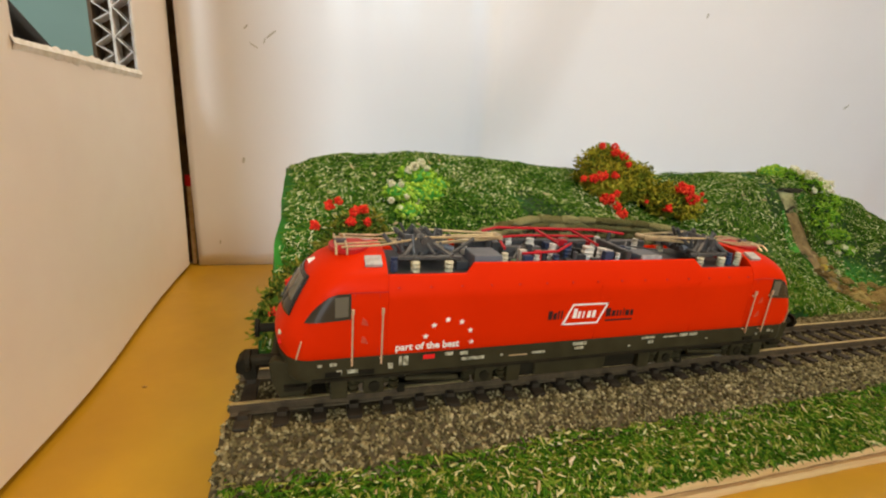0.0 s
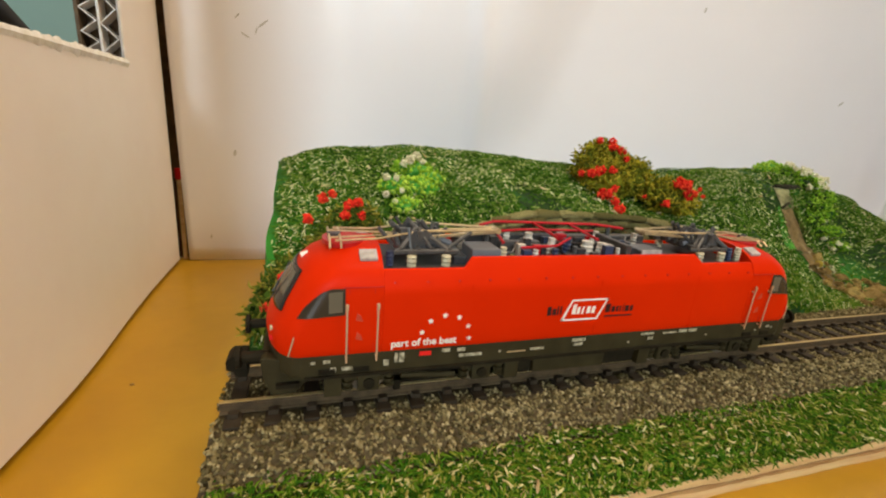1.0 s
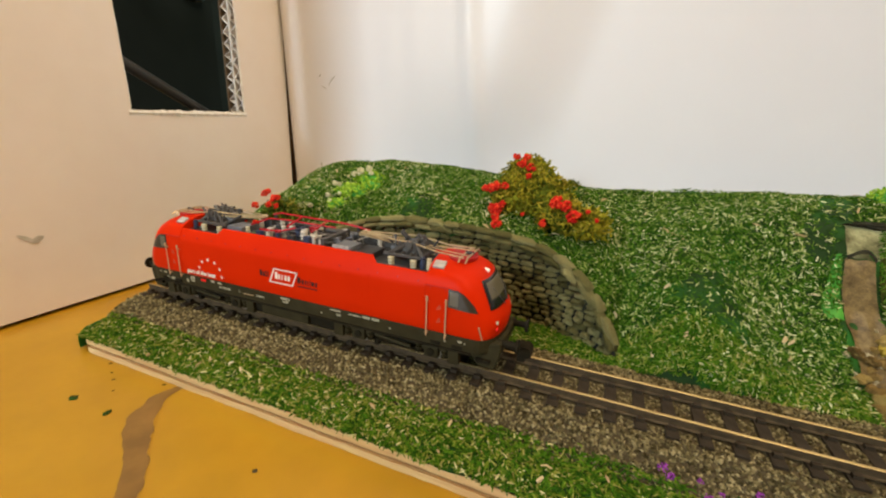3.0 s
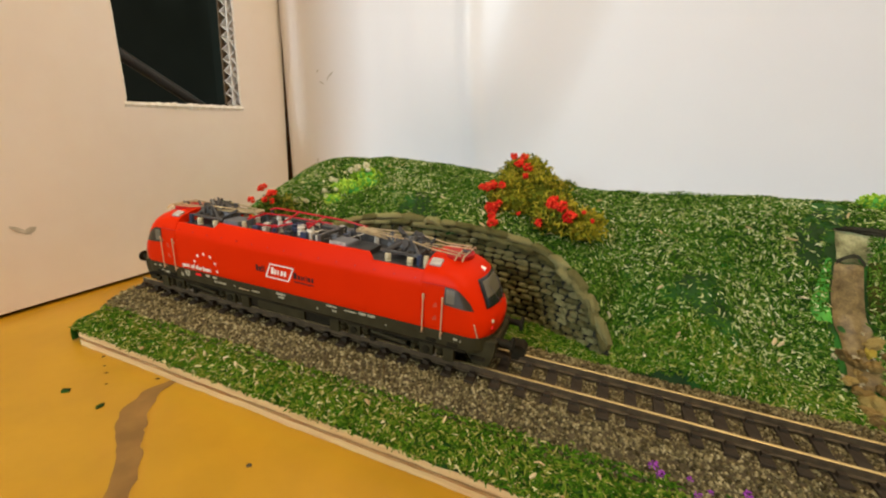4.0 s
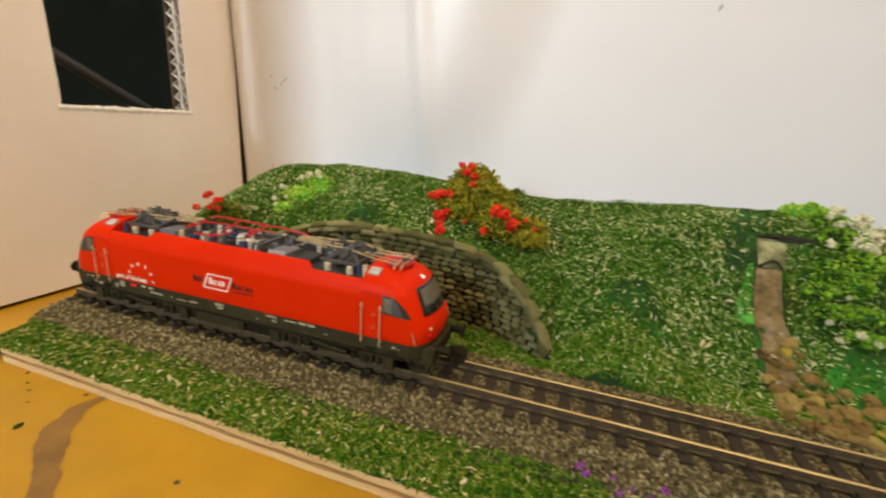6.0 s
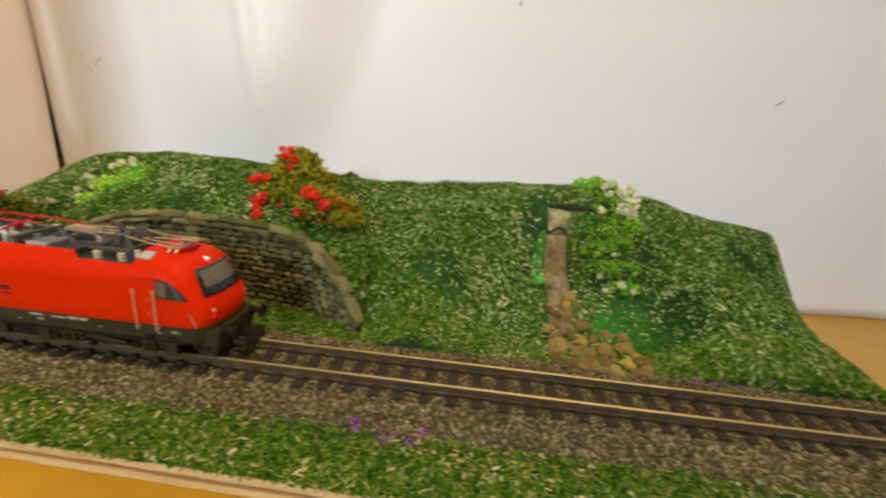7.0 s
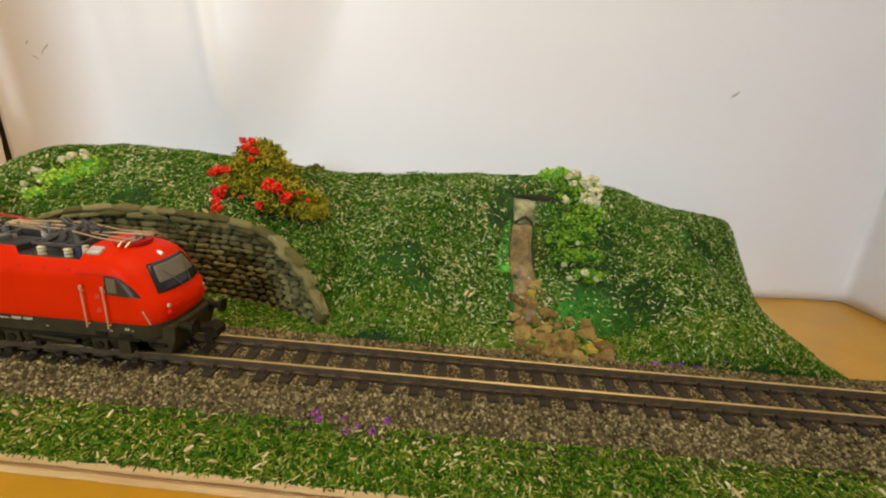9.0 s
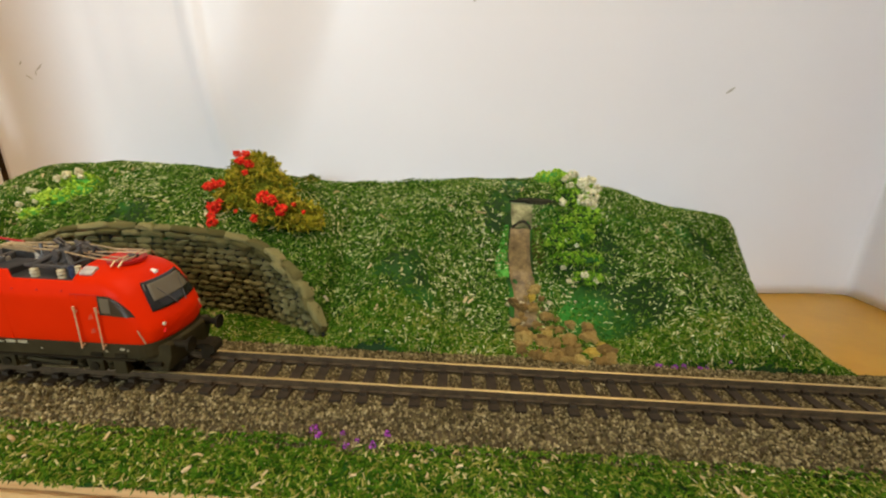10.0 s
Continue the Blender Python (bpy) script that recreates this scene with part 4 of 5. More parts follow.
def nose_plate(e, z0, z1, share0, share1, lift, mat, name, label, y_from=-1.0, y_to=1.0):
    """A plate on the sloping front between two heights, over a share of its width."""
    bm = bmesh.new()
    grid = []
    for i in range(13):
        z = z0 + (z1 - z0) * i / 12
        reach = shell(z)[1] * (share0 + (share1 - share0) * i / 12)
        row = []
        for j in range(17):
            y = reach * (y_from + (y_to - y_from) * j / 16)
            row.append(bm.verts.new((e * (nose_x(y, z) + lift), y * (1 + lift * 30), z + lift * 0.5)))
        grid.append(row)
    for a, b in zip(grid, grid[1:]):
        for k in range(16):
            bm.faces.new((a[k], a[k + 1], b[k + 1], b[k]))
    bmesh.ops.recalc_face_normals(bm, faces=bm.faces)
    ob = part(name, bm, mat, loco, label, smooth=True)
    sol = ob.modifiers.new("thickness", "SOLIDIFY")
    sol.thickness, sol.offset = 0.00012, 0.0
    return ob


WIN_LOW = [(0.0420, 0.0154), (0.0450, 0.0152), (0.0486, 0.0150)]
WIN_HIGH = [(0.0420, 0.0194), (0.0440, 0.0194), (0.0453, 0.0188), (0.0465, 0.0178), (0.0477, 0.0165), (0.0486, 0.0150)]
for e in (-1, 1):
    cab = soften(part("cab", cab_shell(e), M_LOCO, loco, "rounded red painted cab", smooth=True), 0.00012, 55)
    for s in (-1, 1):
        side_glass(e, s, WIN_LOW, WIN_HIGH, 0.00010, M_GLASS, "cab_window", "smoked dark cab side window")
        side_glass(e, s, [(0.0424, 0.0159), (0.0443, 0.0158)], [(0.0424, 0.0190), (0.0443, 0.0189)], 0.00016, M_SILVER, "blind", "pale blind in the cab window", 4, 3, 0.0001)
        for hx in (0.0418, 0.0374):
            y = s * (0.0094 + 0.0006)
            hr = part("handrail", rod((e * hx, y, 0.0080), (e * hx, y, 0.0167), 0.00015, 6), M_HANDRAIL, loco)
            part("knob", rod((e * hx, y, 0.0164), (e * hx, y, 0.0172), 0.00026, 6), M_HANDRAIL, hr)
            for zz in (0.0086, 0.0160):
                part("bracket", rod((e * hx, y, zz), (e * hx, s * 0.0092, zz), 0.00016, 6), M_HANDRAIL, hr)
        for xx in (0.0378, 0.0414):
            side_patch([(e * xx, 0.0095), (e * xx, 0.0193), (e * (xx + 0.0001), 0.0193), (e * (xx + 0.0001), 0.0095)], s, 0.00005, M_LOCOD, "door_seam", loco, thick=0.0002)
        side_patch([(e * 0.0366, 0.01945), (e * 0.0366, 0.0196), (e * 0.0424, 0.0196), (e * 0.0424, 0.01945)], s, 0.00008, M_LOCOD, "door_seam", loco, thick=0.0002)
        for zz in (0.0112, 0.0142):
            side_patch([(e * 0.0394, zz), (e * 0.0405, zz + 0.0003), (e * 0.0403, zz + 0.0014), (e * 0.0398, zz + 0.0010)], s, 0.00012, M_STEP, "step_plate", loco, thick=0.0003)
        part("lamp_rail", rod((e * 0.0498, s * (body_y(0.0498, 0.0091) + 0.0003), 0.0091), (e * 0.0490, s * (body_y(0.0490, 0.0123) + 0.0003), 0.0123), 0.00013, 6), M_HANDRAIL, loco)
        ly = s * 0.0060
        for zz, rr, lmat, ln in ((0.0124, 0.00040, M_POT, "small pale round headlamp"), (0.0109, 0.00046, M_REDLAMP, "round red tail lamp")):
            part("head_lamp", rod((e * (nose_x(ly, zz) - 0.0006), ly, zz), (e * (nose_x(ly, zz) + 0.00018), ly, zz), rr, 10), lmat, loco, ln)
    nose_plate(e, 0.0152, 0.0208, 0.72, 0.60, 0.00012, M_SCREEN, "windscreen_surround", "black windscreen surround")
    nose_plate(e, 0.0170, 0.0202, 0.58, 0.50, 0.00022, M_SILVER, "windscreen", "pale reflecting windscreen")
    for s in (-1, 1):
        part("wiper", rod((e * (nose_x(0.001, 0.0150) + 0.0004), s * 0.0012, 0.0150), (e * (nose_x(0.0034, 0.0192) + 0.0005), s * 0.0034, 0.0192), 0.00010, 5), M_PANTO, loco)
    part("roof_lamp", rod((e * 0.0470, -0.0005, 0.0219), (e * 0.0481, -0.0005, 0.0216), 0.0005, 10), M_MARK, loco, "white roof headlamp")
    bm = bmesh.new()
    bmesh.ops.create_cone(bm, cap_ends=True, segments=24, radius1=1.0, radius2=1.0, depth=1.0, matrix=Matrix.Translation((e * 0.0418, 0, 0.02405)) @ Matrix.Diagonal((0.0032, 0.0040, 0.0007, 1)))
    part("roof_recess", bm, M_LOCOD, loco, "dark red well in the cab roof")
    for s in (-1, 1):
        vent = part("roof_vent", box(-0.0013, 0.0013, -0.0011, 0.0011, -0.0003, 0.0003, 0.0002), M_SCUFF, loco, "small pale roof grille")
        vent.location = (e * 0.0386, s * 0.0062, 0.02335)
        vent.rotation_euler = (-s * 0.42, 0, 0)

# frame, underfloor and bogies
bm = bmesh.new()
plan = [(x, body_y(x, 0.0092) * 0.992) for x in [-0.0529 + 0.1058 * (0.5 - 0.5 * math.cos(math.pi * k / 60)) for k in range(61)]]
plan += [(x, -y) for x, y in plan[::-1]]
tiers = [[bm.verts.new((x * (0.99 if z < 0.006 else 1.0), y, z)) for x, y in plan] for z in (0.0053, 0.0060, 0.0089)]
for lo, hi in zip(tiers, tiers[1:]):
    for k in range(len(lo)):
        q = (k + 1) % len(lo)
        bm.faces.new((lo[k], lo[q], hi[q], hi[k]))
bm.faces.new(tiers[0])
bm.faces.new(tiers[-1])
bmesh.ops.recalc_face_normals(bm, faces=bm.faces)
frame_bar = part("frame", bm, M_SKIRT, loco)
for s in (-1, 1):
    part("frame_lip", box(-0.0476, 0.0476, s * 0.0094 - 0.0002, s * 0.0094 + 0.0002, 0.0053, 0.0057), M_BOGIE, frame_bar)
    for xx in (-0.0445, -0.0395, 0.0395, 0.0445):
        part("step_well", box(xx - 0.0012, xx + 0.0012, s * 0.0094 - 0.00012, s * 0.0094 + 0.00012, 0.0060, 0.0068, 0.0001), M_BOGIE, frame_bar)
for e in (-1, 1):
    bm = prism([(e * 0.0470, 0.0066), (e * 0.0530, 0.0084), (e * 0.0537, 0.0080), (e * 0.0535, 0.0052), (e * 0.0524, 0.0018), (e * 0.0490, 0.0018), (e * 0.0472, 0.0040)], -0.0074, 0.0074)
    plough = soften(part("snow_plough", bm, M_SKIRT, loco), 0.0003)
    for s in (-1, 1):
        part("foot_step", box(min(e * 0.0484, e * 0.0516), max(e * 0.0484, e * 0.0516), s * 0.0074 - 0.0008, s * 0.0074 + 0.0008, 0.0034, 0.0041), M_BOGIE, plough)
        part("buffer", rod((e * 0.0524, s * 0.0054, 0.0076), (e * 0.0566, s * 0.0054, 0.0076), 0.0008, 10), M_BOGIE, loco)
        part("buffer_plate", rod((e * 0.0564, s * 0.0054, 0.0076), (e * 0.0570, s * 0.0054, 0.0076), 0.0016, 14), M_BOGIE, loco)
    coupler = part("coupler", box(min(e * 0.0520, e * 0.0566), max(e * 0.0520, e * 0.0566), -0.0011, 0.0011, 0.0036, 0.0050, 0.0002), M_BOGIE, loco, "chunky black coupler")
    part("hook", prism([(e * 0.0562, 0.0020), (e * 0.0562, 0.0056), (e * 0.0584, 0.0056), (e * 0.0592, 0.0048), (e * 0.0592, 0.0034), (e * 0.0582, 0.0030), (e * 0.0579, 0.0020)], -0.0018, 0.0018), M_BOGIE, coupler)
part("underfloor_box", box(-0.0135, 0.0125, -0.0082, 0.0082, 0.0020, 0.0056, 0.0005), M_BOGIE, loco)
part("equipment_box", box(-0.0098, 0.0050, -0.0090, -0.0060, 0.0024, 0.0054, 0.0004), M_SKIRT, loco)
for e in (-1, 1):
    cx = e * 0.0288
    bogie = part("bogie", add_box(box(cx - 0.0155, cx + 0.0155, -0.0074, 0.0074, 0.0030, 0.0052, 0.0005), cx - 0.006, cx + 0.006, -0.0082, 0.0082, 0.0024, 0.0054, 0.0004), M_BOGIE, loco)
    for ax in (-0.0094, 0.0094):
        for s in (-1, 1):
            w = part("wheel", rod((cx + ax, s * 0.0040, 0.0036), (cx + ax, s * 0.0056, 0.0036), 0.0036, 20), M_STEEL, bogie)
            part("axle_box", box(cx + ax - 0.0017, cx + ax + 0.0017, s * 0.0080 - 0.0008, s * 0.0080 + 0.0008, 0.0020, 0.0048, 0.0004), M_SKIRT, bogie)
            part("axle_cap", rod((cx + ax, s * 0.0086, 0.0034), (cx + ax, s * 0.0091, 0.0034), 0.0009, 12), M_BOGIE, bogie)
            for dx in (-0.0032, 0.0032):
                coil = bmesh.new()
                for k in range(5):
                    add_rod(coil, (cx + ax + dx, s * 0.0082, 0.0026 + 0.0005 * k), (cx + ax + dx, s * 0.0082, 0.0029 + 0.0005 * k), 0.0009 if k % 2 == 0 else 0.0007, 10)
                part("spring", coil, M_SKIRT, bogie)
            part("brake_shoe", box(cx + ax + 0.0040, cx + ax + 0.0052, s * 0.0076 - 0.0006, s * 0.0076 + 0.0006, 0.0012, 0.0030, 0.0002), M_BOGIE, bogie)
    for s in (-1, 1):
        part("damper", rod((cx - 0.0045, s * 0.0088, 0.0044), (cx + 0.0045, s * 0.0088, 0.0036), 0.0005, 8), M_SKIRT, bogie)
        part("side_beam", prism([(cx - 0.0130, 0.0048), (cx - 0.0050, 0.0040), (cx + 0.0050, 0.0040), (cx + 0.0130, 0.0048), (cx + 0.0130, 0.0040), (cx + 0.0050, 0.0030), (cx - 0.0050, 0.0030), (cx - 0.0130, 0.0040)], s * 0.0074, s * 0.0082), M_SKIRT, bogie)
        for dx in (-0.0148, 0.0148):
            part("sand_box", box(cx + dx - 0.0013, cx + dx + 0.0013, s * 0.0082 - 0.0009, s * 0.0082 + 0.0009, 0.0018, 0.0052, 0.0003), M_SKIRT, bogie)
            part("sand_pipe", rod((cx + dx, s * 0.0080, 0.0020), (cx + dx * 0.93, s * 0.0056, 0.0006), 0.00025, 6), M_BOGIE, bogie)


# markings on both sides
def words(text, size, mat, x, z, s, name, label):
    cu = bpy.data.curves.new(name, "FONT")
    cu.body, cu.size, cu.extrude, cu.align_x = text, size, 0.00004, "CENTER"
    cu.offset = 0.000036
    ob = new(name, cu)
    me = bpy.data.meshes.new_from_object(ob)
    bpy.data.objects.remove(ob)
    me.materials.clear()
    me.materials.append(mat)
    ob = new(name, me)
    ob.parent = loco
    ob.matrix_local = Matrix.Translation((x, s * 0.00945, z)) @ (pose(0, 0, 0, 90, 0, 0) if s < 0 else pose(0, 0, 0, 90, 0, 180))
    return tagged(ob, label)


for s in (-1, 1):
    m = 1 if s < 0 else -1
    words("part of the best", 0.00166, M_MARK, m * -0.0300, 0.0097, s, "slogan", "small white slogan in print")
    for a in (165, 130, 95, 60, 25, -10):
        cx, cz = -0.0266 + 0.0040 * math.cos(radians(a)), 0.0109 + 0.0036 * math.sin(radians(a))
        pts = []
        for q in range(10):
            r = 0.00052 if q % 2 == 0 else 0.00024
            b = radians(90 + 36 * q)
            pts.append((m * cx + r * math.cos(b), cz + r * math.sin(b)))
        side_patch(pts, s, 0.00006, M_MARK, "star", loco, thick=0.0001)
    # badge: slanted frame with plain bars in the place of its words
    BX, BZ = -0.0010, 0.0004
    for pts in ([(-0.0052, 0.0118), (-0.0034, 0.0157), (0.0040, 0.0157), (0.0039, 0.0154), (-0.0032, 0.0154), (-0.0047, 0.0118)], [(-0.0052, 0.0118), (-0.0050, 0.0121), (0.0020, 0.0121), (0.0036, 0.0157), (0.0040, 0.0157), (0.0022, 0.0118)]):
        side_patch([(m * (x + BX), z + BZ) for x, z in pts], s, 0.00006, M_MARK, "badge_frame", loco, thick=0.0001)
    for k, (bw, bh) in enumerate(((0.0009, 0.0018), (0.0007, 0.0013), (0.0005, 0.0013), (0.0008, 0.0013), (0.0008, 0.0013))):
        x0 = -0.0032 + 0.00098 * k
        side_patch([(m * (x + BX), z + BZ) for x, z in ((x0, 0.0130), (x0 + 0.0002, 0.0130 + bh), (x0 + bw, 0.0130 + bh), (x0 + bw - 0.0001, 0.0130))], s, 0.00006, M_MARK, "badge_bar", loco, thick=0.0001)
    for x0, x1, z0, z1 in ((-0.0080, -0.0072, 0.0130, 0.0146), (-0.0070, -0.0063, 0.0130, 0.0142), (-0.0061, -0.0058, 0.0130, 0.0146), (-0.0055, -0.0052, 0.0130, 0.0146), (0.0037, 0.0047, 0.0130, 0.0146), (0.0050, 0.0057, 0.0130, 0.0141), (0.0060, 0.0064, 0.0130, 0.0141), (0.0067, 0.0070, 0.0130, 0.0141), (0.0074, 0.0076, 0.0130, 0.0145), (0.0079, 0.0087, 0.0130, 0.0141), (0.0090, 0.0096, 0.0130, 0.0141), (0.0037, 0.0096, 0.0121, 0.0124)):
        side_patch([(m * (x0 + BX), z0 + BZ), (m * (x1 + BX), z0 + BZ), (m * (x1 + BX), z1 + BZ), (m * (x0 + BX), z1 + BZ)], s, 0.00006, M_PRINT, "badge_bar", loco, thick=0.0001)
    for x0, x1, z0, z1, mat in ((-0.0468, -0.0461, 0.0078, 0.0082, M_MARK), (-0.0450, -0.0440, 0.0078, 0.0083, M_MARK), (-0.0440, -0.0432, 0.0062, 0.0070, M_MARK), (-0.0424, -0.0408, 0.0064, 0.0070, M_MARK), (-0.0362, -0.0354, 0.0066, 0.0076, M_MARK), (-0.0345, -0.0340, 0.0070, 0.0086, M_MARK), (-0.0338, -0.0330, 0.0070, 0.0086, M_MARK), (-0.0306, -0.0287, 0.0078, 0.0085, M_REDLAMP), (-0.0270, -0.0256, 0.0081, 0.0087, M_MARK), (-0.0244, -0.0230, 0.0080, 0.0086, M_MARK), (-0.0240, -0.0200, 0.0070, 0.0075, M_MARK), (-0.0170, -0.0166, 0.0072, 0.0076, M_MARK), (-0.0154, -0.0120, 0.0070, 0.0072, M_BRASS), (-0.0110, -0.0085, 0.0071, 0.0075, M_MARK), (-0.0030, -0.0002, 0.0080, 0.0086, M_MARK), (-0.0025, -0.0007, 0.0072, 0.0077, M_MARK), (0.0092, 0.0096, 0.0068, 0.0071, M_MARK), (0.0120, 0.0150, 0.0082, 0.0086, M_MARK), (0.0138, 0.0149, 0.0071, 0.0077, M_MARK), (0.0172, 0.0206, 0.0081, 0.0084, M_MARK), (0.0210, 0.0230, 0.0081, 0.0087, M_MARK), (0.0234, 0.0254, 0.0081, 0.0087, M_MARK), (0.0280, 0.0285, 0.0070, 0.0073, M_MARK), (0.0414, 0.0419, 0.0070, 0.0074, M_MARK), (0.0446, 0.0455, 0.0076, 0.0081, M_MARK), (0.0460, 0.0464, 0.0074, 0.0078, M_MARK)):
        x0, x1 = sorted((m * x0, m * x1))
        part("mark", box(x0, x1, s * 0.00935 - 0.00005, s * 0.00935 + 0.00005, z0, z1), M_DIM if mat is M_MARK else mat, loco)


# roof equipment
def insulator(x, y, h, r, mat, name="insulator"):
    h, r = h * 0.9, r * 0.78
    prof = [(r * 0.7, 0)]
    for k in range(4):
        prof += [(r, h * (0.12 + 0.2 * k)), (r * 0.7, h * (0.2 + 0.2 * k))]
    prof += [(r * 0.85, h)]
    ob = part(name, lathe(prof, 10), mat, loco)
    ob.location = (x, y, DECK_Z)
    return ob


for x, y, h, r, mat in ((-0.0163, -0.0050, 0.0032, 0.0009, M_POT), (-0.0145, -0.0048, 0.0018, 0.0007, M_GREENP), (-0.0100, -0.0046, 0.0026, 0.0008, M_WHITEP), (-0.0062, -0.0030, 0.0044, 0.0009, M_WHITEP), (-0.0064, -0.0050, 0.0028, 0.0009, M_BLUE), (0.0008, -0.0036, 0.0040, 0.0014, M_WHITEP), (-0.0024, -0.0022, 0.0040, 0.0011, M_BLUE), (0.0034, -0.0040, 0.0038, 0.0009, M_WHITEP), (0.0030, -0.0020, 0.0042, 0.0007, M_WHITEP), (0.0050, -0.0030, 0.0034, 0.0008, M_WHITEP), (0.0066, -0.0050, 0.0030, 0.0006, M_WHITEP), (0.0104, -0.0030, 0.0036, 0.0009, M_GREYBOX),
                      (-0.0120, 0.0030, 0.0042, 0.0009, M_WHITEP), (0.0080, 0.0035, 0.0040, 0.0009, M_WHITEP), (0.0000, 0.0040, 0.0040, 0.0009, M_WHITEP), (-0.0080, 0.0020, 0.0040, 0.0012, M_WHITEP), (-0.0352, -0.0050, 0.0026, 0.0009, M_BLUE), (0.0340, -0.0050, 0.0028, 0.0009, M_BLUE), (0.0358, -0.0054, 0.0030, 0.0009, M_POT), (-0.0205, 0.0040, 0.0034, 0.0009, M_WHITEP), (0.0180, 0.0040, 0.0034, 0.0009, M_WHITEP)):
    insulator(x, y, h, r, mat)
for x0, x1, y0, y1, h, mat in ((-0.0222, -0.0172, -0.0062, -0.0010, 0.0028, M_GREYBOX), (0.0112, 0.0160, -0.0062, -0.0010, 0.0024, M_GREYBOX), (0.0162, 0.0212, -0.0062, 0.0010, 0.0014, M_DECK), (-0.0215, -0.0005, 0.0048, 0.0070, 0.0024, M_DECK), (0.0002, 0.0215, 0.0048, 0.0070, 0.0023, M_PANTO), (-0.0248, -0.0226, -0.0050, 0.0010, 0.0014, M_DECK), (-0.0020, 0.0075, 0.0010, 0.0030, 0.0020, M_PANTO), (-0.0140, -0.0060, 0.0008, 0.0026, 0.0022, M_PANTO), (0.0076, 0.0086, -0.0062, 0.0050, 0.0034, M_PANTO), (-0.0046, -0.0006, -0.0062, -0.0046, 0.0018, M_DECK), (-0.0136, -0.0116, -0.0061, -0.0050, 0.0016, M_PANTO), (-0.0186, -0.0172, -0.0062, -0.0054, 0.0020, M_SCUFF), (0.0110, 0.0155, -0.0063, -0.0060, 0.0026, M_SCUFF)):
    part("roof_box", box(x0, x1, y0, y1, DECK_Z - 0.0001, DECK_Z + h, 0.0003), mat, loco)
# red busbars over the middle of the roof
for pts, r in (([(-0.0168, 0.0050, 0.0254), (-0.0140, 0.0048, 0.0262), (0.0080, 0.0044, 0.0260), (0.0150, 0.0044, 0.0252)], 0.00027), ([(-0.0160, 0.0018, 0.0250), (-0.0090, 0.0020, 0.0254), (-0.0040, 0.0010, 0.0256), (0.0060, 0.0022, 0.0252)], 0.00023), ([(-0.0128, -0.0044, 0.0238), (-0.0060, -0.0046, 0.0242), (-0.0024, -0.0030, 0.0252)], 0.00024), ([(-0.0160, -0.0040, 0.0246), (-0.0150, 0.0016, 0.0252)], 0.00026), ([(-0.0062, 0.0044, 0.0262), (-0.0050, -0.0030, 0.0252)], 0.00026), ([(0.0020, 0.0044, 0.0260), (0.0030, -0.0036, 0.0250)], 0.00026)):
    bm = bmesh.new()
    for a, b in zip(pts, pts[1:]):
        add_rod(bm, a, b, r, 8)
    part("busbar", bm, M_REDBAR, loco, "dark red busbar")
for k in range(34):
    bx, by = -0.0160 + 0.0300 * (k + 0.5 * rng.uniform()) / 34, rng.uniform(-0.0060, 0.0055)
    bh, bw = rng.uniform(0.0010, 0.0034), rng.uniform(0.0004, 0.0010)
    bmat = (M_PANTO, M_DECK, M_PANTO, M_GREYBOX, M_BLUE, M_WHITEP, M_PANTO, M_DECK, M_REDBAR)[k % 9]
    if k % 3:
        part("fitting", box(bx - bw, bx + bw, by - bw * 0.7, by + bw * 0.7, DECK_Z - 0.0001, DECK_Z + bh, 0.0001), bmat, loco)
    else:
        part("fitting", rod((bx, by, DECK_Z - 0.0001), (bx, by, DECK_Z + bh), bw * 0.7, 8), bmat, loco)
for k in range(12):
    bx = -0.0150 + 0.0026 * k
    part("cable", rod((bx, -0.0050 + 0.004 * (k % 3), DECK_Z + 0.0012 + 0.0008 * (k % 2)), (bx + 0.0040, -0.0030 + 0.003 * ((k + 1) % 3), DECK_Z + 0.0026), 0.00016, 5), M_PANTO if k % 2 else M_STEEL, loco)
for x in (-0.0155, 0.0115):
    part("busbar_post", rod((x, 0.0044, DECK_Z), (x, 0.0044, 0.0256), 0.0004, 8), M_PANTO, loco)


def bar_line(points, r, n=6):
    bm = bmesh.new()
    for a, b in zip(points, points[1:]):
        add_rod(bm, a, b, r, n)
    return bm


